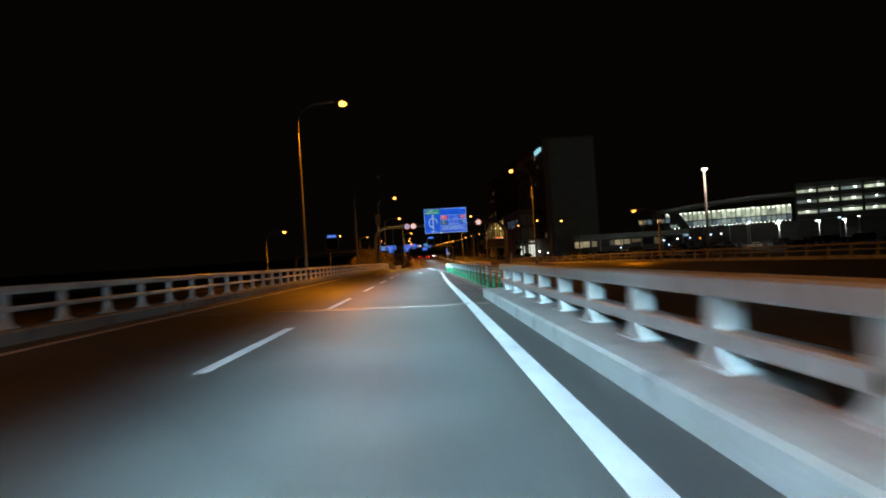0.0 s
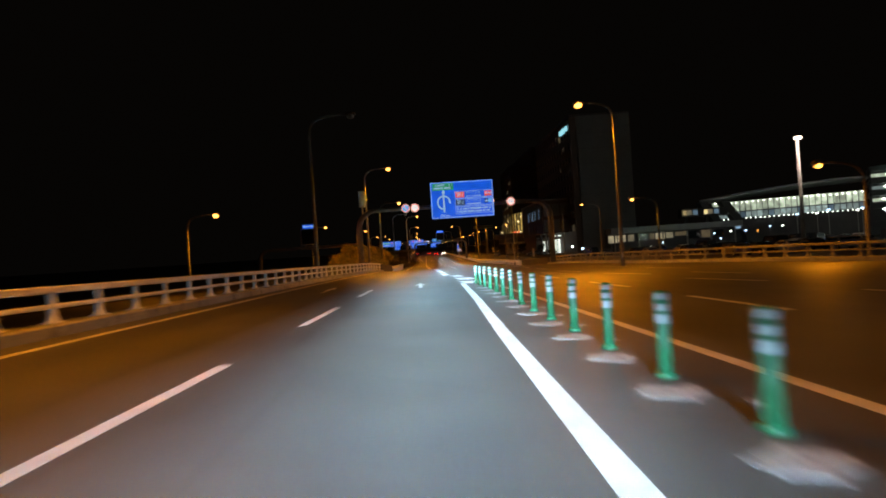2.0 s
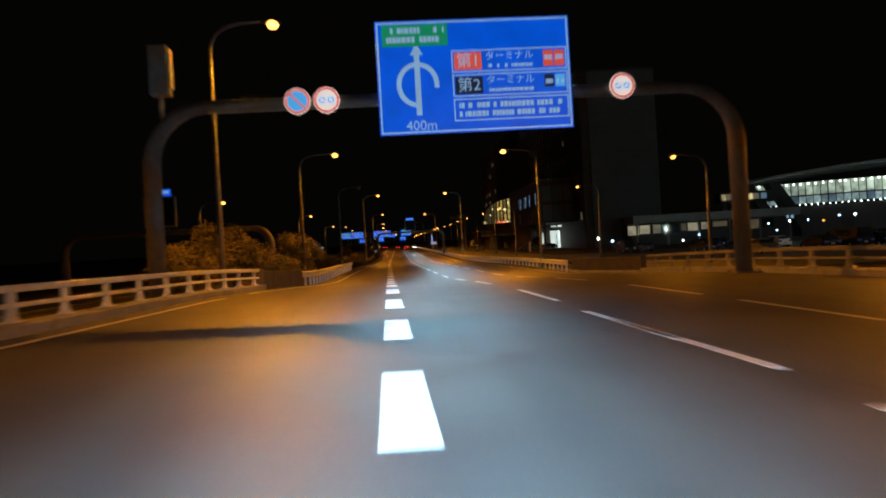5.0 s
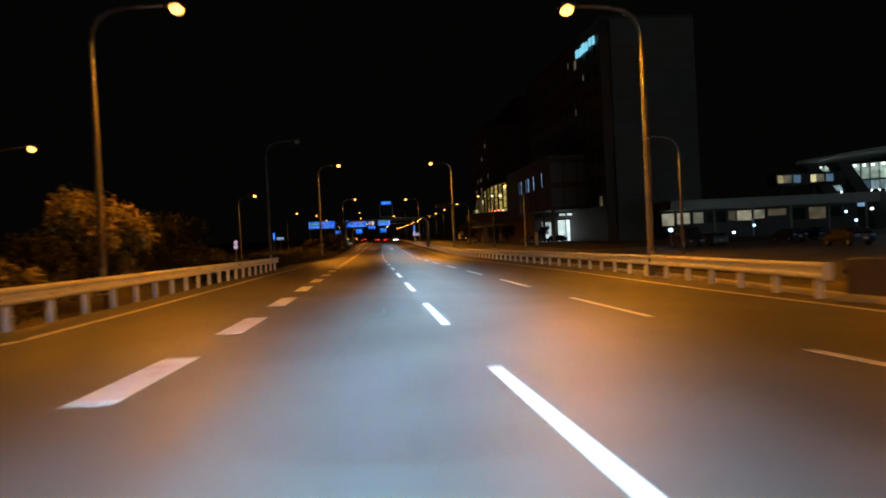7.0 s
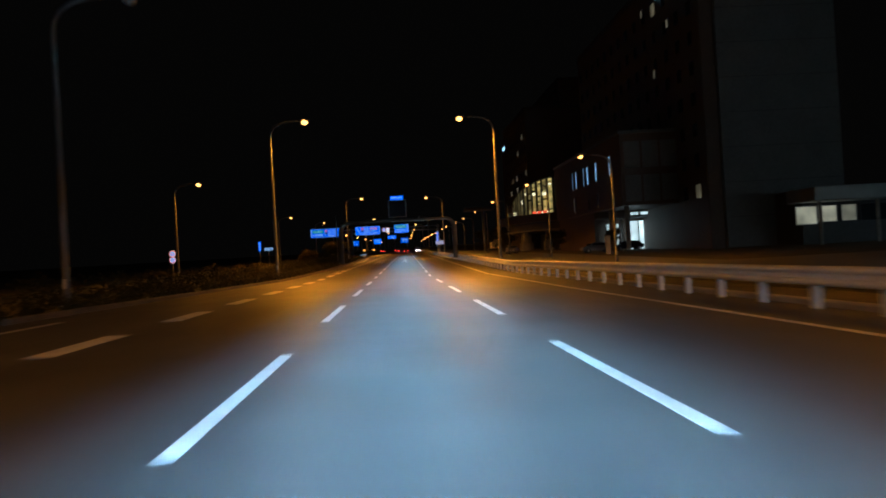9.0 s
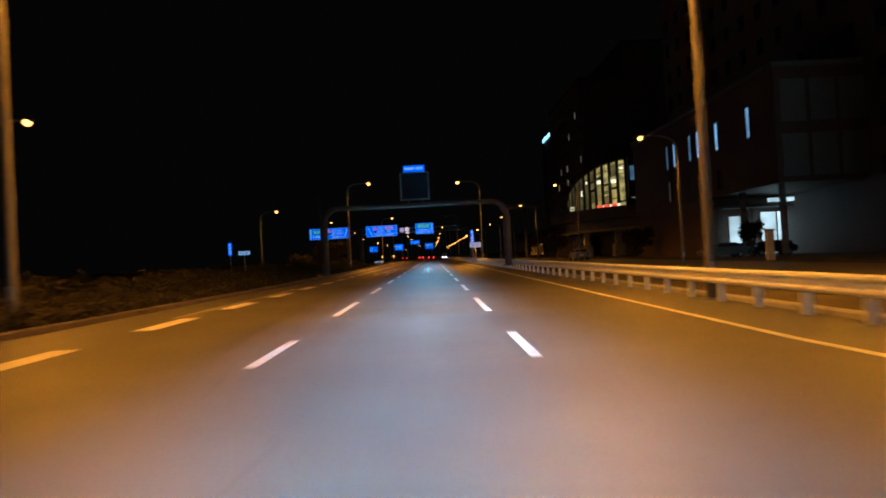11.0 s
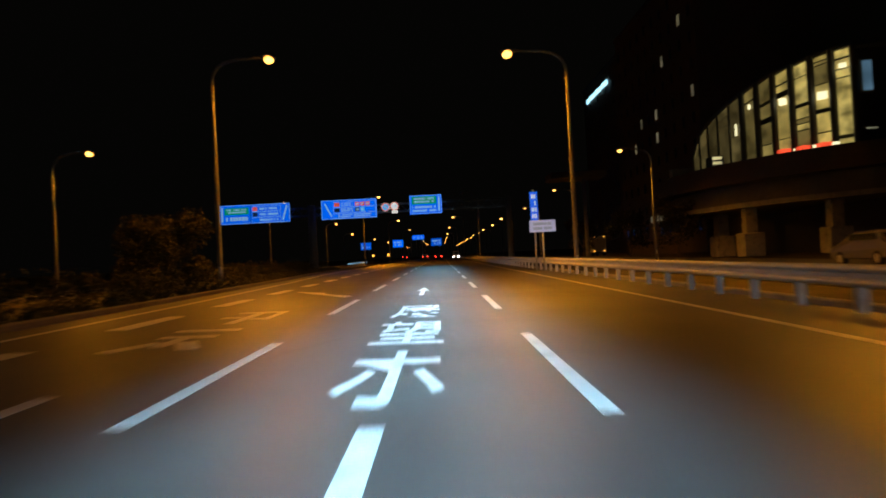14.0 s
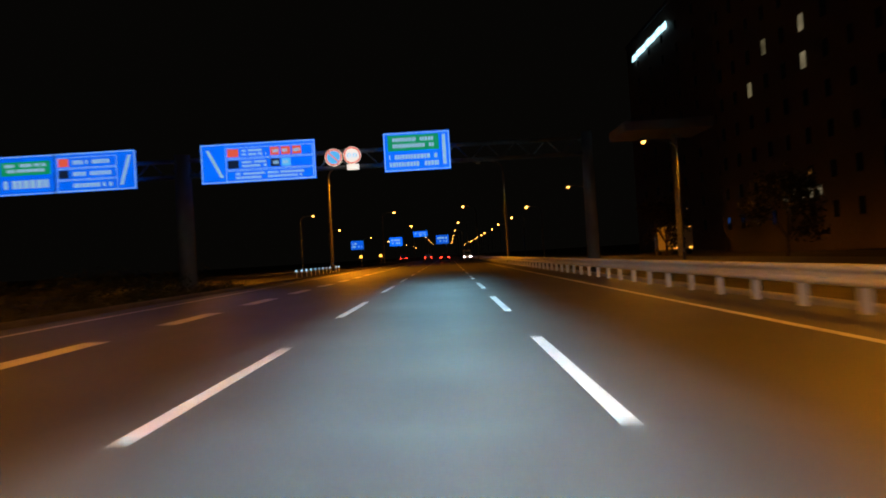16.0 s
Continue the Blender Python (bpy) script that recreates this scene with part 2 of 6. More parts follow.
WIN_PALE = glow("lit_window_pale", (1.0, 0.90, 0.60), 0.20, (0.4, 0.38, 0.33), 0.6, 0.7)
HALL_GLOW = glow("lit_hall_glazing", (0.78, 1.0, 0.80), 0.46, (0.4, 0.4, 0.38), 0.75, 0.9)
HALL_LOW = glow("lit_hall_lower_glazing", (0.60, 0.86, 0.90), 0.24, (0.3, 0.32, 0.32), 0.8, 1.3)
WIN_DIM = glow("lit_window_dim", (1.0, 0.80, 0.45), 0.07, (0.2, 0.18, 0.15), 0.5, 0.7)
HALL_WARM = glow("lit_hall_glass", (1.0, 0.70, 0.18), 0.34, (0.3, 0.26, 0.2), 0.6, 0.9)
HALL_DIM = glow("dim_hall_glass", (1.0, 0.70, 0.24), 0.07, (0.10, 0.09, 0.07), 0.6, 0.8)
HALL_BRIGHT = glow("bright_hall_glass", (1.0, 0.72, 0.20), 0.50, (0.3, 0.26, 0.2), 0.7, 1.1)
HALL_SOFT = glow("soft_hall_glass", (1.0, 0.70, 0.20), 0.15, (0.2, 0.18, 0.14), 0.7, 1.0)
HALL_LAMP = glow("hall_ceiling_lamp", (1.0, 0.85, 0.5), 1.6)
WIN_SMALL = glow("lit_window_small", (1.0, 0.80, 0.5), 0.10, (0.2, 0.18, 0.15), 0.5, 0.7)
WIN_WHITE = glow("lit_window_white", (0.85, 1.0, 0.95), 1.1, (0.5, 0.5, 0.5), 0.5, 0.8)
WIN_RED = glow("lit_red_counter", (1.0, 0.08, 0.03), 0.9, (0.5, 0.05, 0.03), 0.4, 1.0)
TUBE_BLUE = glow("blue_white_sign_tube", (0.45, 0.80, 1.0), 2.2)
TUBE_TEAL = glow("teal_sign_tube", (0.30, 0.80, 1.0), 1.0)
TAIL = glow("tail_light", (1.0, 0.03, 0.015), 8.0)
HEAD = glow("head_light", (1.0, 0.93, 0.80), 30.0)
AMBER = glow("amber_light", (1.0, 0.40, 0.05), 3.0)
SMALL_COOL = glow("small_cool_lamp", (0.4, 0.65, 1.0), 6.0)
SMALL_WHITE = glow("small_white_lamp", (0.9, 1.0, 0.95), 8.0)


# ---- mesh helpers ----
def add_box(bm, x, y, z, sx, sy, sz, bevel=0.0, rz=0.0):
    """A box by its centre and sizes; edges bevelled where asked."""
    m = Matrix.Translation((x, y, z)) @ Matrix.Rotation(rz, 4, "Z") @ Matrix.Diagonal((sx, sy, sz, 1))
    r = bmesh.ops.create_cube(bm, size=1.0, matrix=m)
    if bevel:
        es = {e for v in r["verts"] for e in v.link_edges}
        bmesh.ops.bevel(bm, geom=list(es), offset=bevel, segments=2, affect="EDGES", profile=0.6)
    return bm


def add_tube(bm, pts, radii, seg=12, caps=True):
    """A round bar through points, one radius or one for each point."""
    pts = [Vector(p) for p in pts]
    radii = radii if isinstance(radii, (list, tuple)) else [radii] * len(pts)
    rings, n = [], len(pts)
    ref = Vector((0.31, 0.95, 0.05)).normalized()
    for i, p in enumerate(pts):
        d = (pts[min(i + 1, n - 1)] - pts[max(i - 1, 0)]).normalized()
        u = d.cross(ref)
        if u.length < 0.05:
            u = d.cross(Vector((1, 0, 0)))
        u.normalize()
        v = d.cross(u)
        rings.append([bm.verts.new(p + radii[i] * (math.cos(a) * u + math.sin(a) * v)) for a in (2 * math.pi * k / seg for k in range(seg))])
    for a, b in zip(rings, rings[1:]):
        for k in range(seg):
            bm.faces.new((a[k], a[(k + 1) % seg], b[(k + 1) % seg], b[k]))
    if caps:
        bm.faces.new(list(reversed(rings[0])))
        bm.faces.new(rings[-1])
    return bm


def add_sweep(bm, path, section):
    """A bar of fixed section (x outward, z up) along a plan path of (x, y, z)."""
    rings, n = [], len(path)
    for i, p in enumerate(path):
        a, b = Vector(path[max(0, i - 1)]), Vector(path[min(n - 1, i + 1)])
        d = (b - a)
        d.z = 0
        d.normalize()
        side = Vector((d.y, -d.x, 0))
        rings.append([bm.verts.new(Vector(p) + side * sx + Vector((0, 0, sz))) for sx, sz in section])
    k = len(section)
    for a, b in zip(rings, rings[1:]):
        for j in range(k):
            bm.faces.new((a[j], b[j], b[(j + 1) % k], a[(j + 1) % k]))
    bm.faces.new(rings[0])
    bm.faces.new(list(reversed(rings[-1])))
    return bm


def add_slab(bm, outline, z0, z1):
    """A flat plate: an outline in x, z standing upright is made by the caller; here x, y lying."""
    top = [bm.verts.new((x, y, z1)) for x, y in outline]
    low = [bm.verts.new((x, y, z0)) for x, y in outline]
    bm.faces.new(top)
    bm.faces.new(list(reversed(low)))
    n = len(outline)
    for i in range(n):
        bm.faces.new((low[i], low[(i + 1) % n], top[(i + 1) % n], top[i]))
    return bm


def add_disc(bm, x, y, z, r, depth, seg=24, inner=0.0):
    """An upright disc or ring that faces -y."""
    a = [2 * math.pi * k / seg for k in range(seg)]
    f = [bm.verts.new((x + r * math.cos(t), y, z + r * math.sin(t))) for t in a]
    b = [bm.verts.new((x + r * math.cos(t), y + depth, z + r * math.sin(t))) for t in a]
    if inner:
        fi = [bm.verts.new((x + inner * math.cos(t), y, z + inner * math.sin(t))) for t in a]
        bi = [bm.verts.new((x + inner * math.cos(t), y + depth, z + inner * math.sin(t))) for t in a]
    for k in range(seg):
        j = (k + 1) % seg
        bm.faces.new((f[k], b[k], b[j], f[j]))
        if inner:
            bm.faces.new((f[k], f[j], fi[j], fi[k]))
            bm.faces.new((b[j], b[k], bi[k], bi[j]))
            bm.faces.new((fi[k], fi[j], bi[j], bi[k]))
    if not inner:
        bm.faces.new(f)
        bm.faces.new(list(reversed(b)))
    return bm


def mesh_of(name, bm, material, smooth=False):
    bmesh.ops.recalc_face_normals(bm, faces=bm.faces[:])
    me = bpy.data.meshes.new(name)
    bm.to_mesh(me)
    bm.free()
    me.materials.append(material)
    if smooth:
        for p in me.polygons:
            p.use_smooth = True
    return me


def part(name, bm, material, parent=None, label="", smooth=False):
    ob = new(name, mesh_of(name, bm, material, smooth))
    ob.parent = parent
    return tagged(ob, label) if label else ob


def thing(name, label, category, x=0.0, y=0.0, z=0.0, group="", kind="", rz=0.0):
    ob = new(name)
    ob.empty_display_size = 0.3
    ob.matrix_world = pose(x, y, z, 0, 0, rz)
    return tagged(ob, label, category, group, kind)


def shape(name, bm, material, label, category, group="", kind="", smooth=False):
    return tagged(new(name, mesh_of(name, bm, material, smooth)), label, category, group, kind)


def B():
    return bmesh.new()


# ---- plan lines (x, y) ----
LEFT_EDGE = [(-12.5, -40), (-12.0, 6), (-11.15, 49), (-10.85, 66), (-10.4, 80), (-9.6, 93), (-8.7, 108), (-7.6, 115), (-7.0, 123), (-6.9, 138), (-6.8, 150), (-6.4, 168), (-4.5, 205), (-4.3, 222), (-4.5, 240), (-4.85, 272), (-5.4, 290), (-6.1, 303), (-6.1, 900)]
LEFT_KERB = [(-12.8, -40), (-12.6, 6), (-11.9, 49), (-11.5, 66), (-11.2, 80), (-10.3, 93), (-9.4, 108), (-8.5, 116), (-8.0, 123), (-7.9, 145), (-7.6, 167), (-5.5, 205), (-5.2, 222), (-5.4, 240), (-5.7, 270), (-6.3, 290), (-7.0, 303), (-7.0, 900)]
RIGHT_RAIL = [(23.0, -40), (19.0, 30), (14.4, 74), (11.8, 86), (10.6, 98), (10.2, 118)]
RIGHT_BEAM = [(7.4, 121), (8.1, 128), (8.7, 136), (9.1, 150), (8.9, 162), (8.8, 230), (8.7, 280), (8.4, 310), (8.4, 900)]
ROAD_RIGHT = [(23.6, -40), (19.6, 30), (15.0, 74), (12.4, 86), (11.2, 98), (10.8, 118), (8.8, 123), (9.4, 136), (9.8, 150), (9.6, 162), (9.5, 230), (9.4, 280), (9.1, 310), (9.1, 900)]
GUIDE_SOLID = [(-6.5, -40), (-5.3, 0), (-4.98, 12), (-4.78, 20), (-4.55, 30), (-4.25, 40), (-3.88, 50), (-3.53, 62.5)]


# ---- ground and carriageways ----
def build_ground():
    bm = B()
    xs = [-3000, -600, -150, -60, -30, -16, 14, 30, 60, 150, 600, 3000]
    ys = [-600, -60, 0, 60, 120, 180, 240, 300, 360, 420, 600, 1200, 4500]
    grid = [[bm.verts.new((x, y, -0.42)) for x in xs] for y in ys]
    for a, b in zip(grid, grid[1:]):
        for i in range(len(xs) - 1):
            bm.faces.new((a[i], a[i + 1], b[i + 1], b[i]))
    shape("ground", bm, GRASS_SOIL, "dark grassy ground reaching to the horizon", "ground", kind="structure")
    # main carriageway, a slab with cross-fall
    bm = B()
    rows = []
    y = -40.0
    while y <= 900:
        xl, xr = along(LEFT_KERB, y), along(ROAD_RIGHT, y)
        rows.append([bm.verts.new((xl + (xr - xl) * k / 6, y, gz(xl + (xr - xl) * k / 6, y))) for k in range(7)])
        y += 4 if y < 340 else 40
    for a, b in zip(rows, rows[1:]):
        for k in range(6):
            bm.faces.new((a[k], a[k + 1], b[k + 1], b[k]))
    edge = [r[0] for r in rows] + [r[-1] for r in reversed(rows)]
    low = [bm.verts.new((v.co.x, v.co.y, -0.5)) for v in edge]
    n = len(edge)
    for i in range(n):
        bm.faces.new((edge[i], edge[(i + 1) % n], low[(i + 1) % n], low[i]))
    shape("road", bm, ASPHALT, "grey asphalt carriageway with faint wheel tracks and seams", "road", kind="structure")
    bm = B()
    add_slab(bm, [(13.5, 118), (24.0, 118), (24.0, 900), (13.5, 900)], -0.5, -0.27)
    shape("frontage_road", bm, ASPHALT, "dark asphalt side road beyond the crash barrier", "road", kind="structure")
    bm = B()
    add_slab(bm, [(-32, 60), (-24, 60), (-24, 900), (-32, 900)], -0.5, -0.30)
    shape("service_road", bm, ASPHALT, "dark asphalt service road beside the verge", "road", kind="structure")
    bm = B()
    add_slab(bm, [(24.5, 60), (170, 60), (170, 238), (24.5, 238)], -0.5, -0.34)
    shape("car_park", bm, ASPHALT, "dark asphalt car park behind the railing", "car park", kind="structure")
    # water beyond the shore
    bm = B()
    add_slab(bm, [(-2600, -500), (-70, -500), (-70, 2500), (-2600, 2500)], -0.5, -0.40)
    shape("water", bm, mat("dark_water", (0.01, 0.012, 0.015), 0.15, bump=0.2, fine=0.6, vary=0.1), "black water in the dark beyond the verge", "water", kind="structure")


def kerb(line, y0, y1, wide, high, name, label, side, material=CONCRETE):
    """A raised concrete kerb; side -1: it lies to the left of the line."""
    ys = [y0 + (y1 - y0) * i / max(1, int((y1 - y0) / 6)) for i in range(int((y1 - y0) / 6) + 1)]
    bm = B()
    c = 0.03
    sec = [(0, -0.3), (0, high - c), (side * c, high), (side * (wide - c), high), (side * wide, high - c), (side * wide, -0.3)]
    add_sweep(bm, [(along(line, y), y, gz(along(line, y), y)) for y in ys], sec)
    return shape(name, bm, material, label, "kerb", kind="structure")


def marking(name, pts, wide, material=PAINT, label="white painted solid road line", lift=0.004):
    """A painted line along plan points."""
    bm = B()
    path = [(x, y, gz(x, y)) for x, y in pts]
    add_sweep(bm, path, [(-wide / 2, 0.0005), (-wide / 2, lift), (wide / 2, lift), (wide / 2, 0.0005)])
    return shape(name, bm, material, label, "road marking", kind="structure")


def fill_line(line, y0, y1, step=6.0):
    n = max(1, int((y1 - y0) / step))
    return [(along(line, y0 + (y1 - y0) * i / n), y0 + (y1 - y0) * i / n) for i in range(n + 1)]


def flat_mark(name, outlines, material=PAINT, label="white painted arrow", category="road marking", group=""):
    """Painted shapes lying on the road, given by their plan outlines."""
    bm = B()
    for o in outlines:
        vs = [bm.verts.new((x, y, gz(x, y) + 0.005)) for x, y in o]
        bm.faces.new(vs)
    r = bmesh.ops.extrude_face_region(bm, geom=bm.faces[:])
    for v in r["geom"]:
        if isinstance(v, bmesh.types.BMVert):
            v.co.z -= 0.004
    return shape(name, bm, material, label, category, group, kind="structure")


def arrow(x, y_tip, long=4.6, wide=1.0, turn=0.0):
    s, h = wide * 0.17, long * 0.5
    o = [(x, y_tip), (x + wide / 2, y_tip - h), (x + s, y_tip - h * 0.93), (x + s, y_tip - long), (x - s, y_tip - long), (x - s, y_tip - h * 0.93), (x - wide / 2, y_tip - h)]
    return flat_mark("road_arrow", [o], PAINT, "white painted straight-ahead arrow on asphalt", "road arrow", "lane arrows")


def text_mesh(s, size, depth=0.004, name="legend", bold=0.0):
    cu = bpy.data.curves.new(name, "FONT")
    cu.body, cu.size, cu.extrude, cu.resolution_u, cu.offset = s, size, depth, 3, bold
    cu.align_x, cu.align_y = "CENTER", "CENTER"
    ob = bpy.data.objects.new(name, cu)
    me = bpy.data.meshes.new_from_object(ob)
    bpy.data.objects.remove(ob)
    return me


def road_word(chars, x, y_near, wide, long, gap):
    """Tall characters painted on the lane, read from the far end to the near."""
    y = y_near
    for ch in reversed(chars):
        if ch == "ー":
            flat_mark("road_letter", [[(x - 0.09, y), (x + 0.09, y), (x + 0.09, y + long), (x - 0.09, y + long)]], PAINT, "white painted long stroke of a word on the lane", "road lettering", "lane lettering")
            y += long + gap
            continue
        me = text_mesh(ch, 1.0, 0.0, bold=0.01)
        co = [v.co.copy() for v in me.vertices]
        if not co:
            continue
        x0, x1, y0, y1 = min(c.x for c in co), max(c.x for c in co), min(c.y for c in co), max(c.y for c in co)
        w = wide if x1 - x0 > 0.35 else wide * 0.3
        for v in me.vertices:
            v.co = Vector(((v.co.x - (x0 + x1) / 2) / (x1 - x0) * w, (v.co.y - y0) / (y1 - y0) * long, 0.006))
        me.materials.append(PAINT)
        ob = new("road_letter", me)
        ob.matrix_world = pose(x, y, gz(x, y)) @ Matrix.Rotation(math.atan(-CF), 4, "Y")
        tagged(ob, "white painted character of a word on the lane", "road lettering", "lane lettering", "structure")
        y += long + gap


def stroke(a, b, w):
    """Outline of a painted stroke between two plan points."""
    d = Vector((b[0] - a[0], b[1] - a[1])).normalized()
    n = Vector((-d.y, d.x)) * w / 2
    return [(a[0] - n.x, a[1] - n.y), (b[0] - n.x, b[1] - n.y), (b[0] + n.x, b[1] + n.y), (a[0] + n.x, a[1] + n.y)]


def outer_lane_letters():
    """Worn lettering whose characters cannot be read: plain strokes of their size."""
    l, m, r = -2.24, -1.72, -1.18
    words = (
        (243.0, [((l, 0.2), (r, 0.2), 0.4), ((l + 0.08, 0.42), (l + 0.08, 2.95), 0.17), ((r - 0.08, 0.42), (r - 0.08, 2.95), 0.17), ((l, 3.15), (r, 3.15), 0.38)]),
        (249.3, [((l, 2.75), (r, 2.75), 0.5), ((r - 0.25, 2.45), (l + 0.35, 0.05), 0.52)]),
        (253.2, [((l, 2.6), (m, 2.6), 0.34), ((r - 0.09, 0.5), (r - 0.09, 3.1), 0.17), ((m - 0.05, 2.38), (l + 0.12, 0.1), 0.26), ((m + 0.06, 0.3), (m + 0.06, 1.6), 0.15)]),
        (259.4, [((l, 2.9), (r, 2.9), 0.34), ((l + 0.1, 1.9), (r - 0.1, 1.9), 0.30), ((m, 0.6), (m, 1.7), 0.2), ((l, 0.15), (m - 0.15, 1.2), 0.26), ((r, 0.3), (m + 0.2, 1.2), 0.3)]),
        (263.3, [((l, 2.9), (r, 2.9), 0.3), ((m, 0.2), (m, 2.7), 0.19), ((l, 1.6), (m - 0.14, 1.6), 0.3), ((m + 0.14, 1.2), (r, 1.2), 0.3), ((r - 0.08, 1.4), (r - 0.08, 2.7), 0.14)]),
    )
    for y, strokes in words:
        flat_mark("road_letter", [stroke((a[0], y + a[1]), (b[0], y + b[1]), w) for a, b, w in strokes], PAINT, "worn white unreadable lettering on the outer lane", "road lettering", "outer lane lettering")


def build_markings():
    marking("edge_line", fill_line(LEFT_EDGE, -40, 168), 0.2, label="white painted left edge line of the bridge road")
    marking("edge_line", fill_line(LEFT_EDGE, 240, 420), 0.15, label="white painted left edge line beside the verge")
    marking("edge_line", [(-4.05, 206), (-4.0, 214), (-4.0, 221.5)], 0.12, PAINT_WORN, "worn white edge line beside the verge")
    marking("edge_line", fill_line(GUIDE_SOLID, -40, 61.2, 4), 0.20, label="broad white solid line beside the guide posts")
    marking("edge_line", [(-2.4, 15.5), (-2.45, 30), (-2.4, 45), (-2.48, 58), (-2.6, 63.6)], 0.15, label="white solid line on the far side of the guide posts")
    marking("edge_line", [(16, 96), (11, 106), (8.4, 113), (7.3, 124), (7.4, 132), (7.6, 145), (7.4, 160), (7.1, 175), (7.05, 230), (7.05, 280), (6.95, 310), (6.9, 420), (6.9, 900)], 0.15, label="white painted right edge line beside the barrier")
    # lane dashes
    RIGHT_DASH = [(3.45, 100), (3.5, 135), (3.48, 150), (3.42, 170), (3.4, 205), (3.38, 230), (3.32, 300), (3.32, 460)]
    def dashes(name, label, wide, long, places, group, material=PAINT):
        bm = B()
        add_box(bm, 0, -long / 2, 0.002, wide, long, 0.004)
        me = mesh_of(name, bm, material)
        for x, y, rz in places:
            ob = new(name, me)
            ob.matrix_world = pose(x, y, gz(x, y) + 0.001, math.degrees(math.atan(hump(y) - hump(y - long)) / long), math.degrees(-math.atan(CF)), rz)
            tagged(ob, label, "road marking", group, "structure")
    dashes("lane_dash", "white painted lane dash on the bridge", 0.15, 5.0, [(-7.9 + 0.0235 * (y - 28.7), y, -1.35) for y in (-1.3, 8.7, 18.7, 28.7, 38.7, 48.7, 58.7)], "bridge lane dashes")
    dashes("lane_dash", "white painted lane dash", 0.15, 5.0, [(0.06 if n == 10 else -0.075, 10.0 * n, 0) for n in range(8, 46)], "left lane dashes")
    dashes("lane_dash", "white painted lane dash", 0.15, 5.2, [(along(RIGHT_DASH, 10.0 * n), 10.0 * n + 0.2, 0) for n in range(10, 46)], "right lane dashes")
    dashes("lane_dash", "broad white dash beside the outer lane", 0.42, 3.0, [(-3.66 + 0.006 * max(0, n - 20), 1.9 + 6.0 * n, 0) for n in range(13, 38)], "broad outer dashes")
    dashes("lane_dash", "broad white dash beside the outer lane", 0.38, 3.0, [(-3.50, 1.9 + 6.0 * n, 0) for n in range(38, 66)], "broad outer dashes")
    dashes("lane_dash", "extra broad white dash after the nose of the guide zone", 0.86, 2.9, [(-3.07, 69.4, 2)], "broad outer dashes")
    dashes("lane_dash", "extra broad white dash after the nose of the guide zone", 0.58, 2.9, [(-3.2, 75.0, 2)], "broad outer dashes")
    joining = [(0.68, y, 0) for y in (-3.3, 6.7, 16.7, 26.7, 36.7, 46.7)] + [(0.71, 56.6, 1), (0.56, 66.7, 1.5), (0.14, 75.5, 3), (-0.26, 83.3, 3), (-0.1, 92, 0)]
    outer = [(4.3, 46, 3), (4.0, 56, 8), (3.52, 65.8, 11), (2.97, 74.6, 5), (3.2, 84, 0), (3.4, 93, -1)]
    single = [(-1.4, 72.7, 5), (1.66, 72.4, 6), (6.4, 62, 7), (7.6, 72, 9), (7.0, 84, 9)]
    dashes("lane_dash", "white painted lane dash of the joining road", 0.15, 4.6, joining + outer + single, "joining road dashes")
    # nose of the guide zone and worn hatching
    flat_mark("chevron_nose", [[(-3.42, 61.0), (-2.62, 61.4), (-2.6, 63.6), (-3.58, 63.75)]], PAINT, "white painted block at the nose of the guide zone")
    random.seed(31)
    for i in range(21):
        y = 15.2 + 2.02 * i
        cx, n = -3.80 + 0.0162 * (y - 16), 18
        rag = [(cx + random.uniform(0.17, 0.34) * math.cos(k * math.tau / n), y + 0.35 + random.uniform(0.20, 0.42) * math.sin(k * math.tau / n)) for k in range(n)]
        crumb = [(cx + 0.42 + random.uniform(0.03, 0.09) * math.cos(k * math.tau / 7), y - 0.2 + random.uniform(0.05, 0.16) * math.sin(k * math.tau / 7)) for k in range(7)]
        flat_mark("hatch_bar", [rag, crumb], PAINT_WORN, "worn white hatching under the guide posts", "road marking", "guide zone hatching")
    arrow(-5.33, 63.75, 5.0, 0.44)
    arrow(-9.05, 63.3, 4.8, 0.42)
    arrow(1.60, 276.3, 5.0, 0.40)
    flat_mark("road_arrow", [[(-2.9, 276.1), (-1.66, 274.75), (-1.6, 274.05), (-0.46, 272.05), (-0.62, 271.45), (-1.68, 273.5), (-2.12, 274.3)]], PAINT, "white painted arrow bending to the side on the outer lane", "road arrow", "lane arrows")
    road_word("展望ホール", 1.7, 247.4, 1.0, 3.3, 0.7)
    outer_lane_letters()
    # expansion joints
    for y, x0, x1, half in ((13.4, -12.5, -4.5, 0.24), (112.9, -8.9, 11.2, 0.10)):
        bm = B()
        for k, (w, d) in enumerate(((half, 0), (0.05, -half - 0.02), (0.05, half + 0.02))):
            n = 12
            add_sweep(bm, [(x0 + (x1 - x0) * i / n, y + d, gz(x0 + (x1 - x0) * i / n, y + d)) for i in range(n + 1)], [(-w, 0.001), (-w, 0.004 - 0.001 * k), (w, 0.004 - 0.001 * k), (w, 0.001)])
        shape("expansion_joint", bm, JOINT_STEEL, "dark rubber and steel expansion joint across the road", "expansion joint", kind="structure")
    # tar crack with ragged arms, and a small patch beyond it
    random.seed(5)
    arms = ([(-0.99, 128.1), (-1.01, 127.4), (-1.08, 127.1), (-1.14, 126.9)], [(-1.01, 127.4), (-0.86, 127.5), (-0.73, 127.48)], [(-0.99, 127.1), (-0.87, 126.85), (-0.88, 126.6)], [(-1.11, 127.04), (-1.26, 127.04), (-1.39, 126.86)], [(-0.95, 126.5), (-1.02, 126.1)])
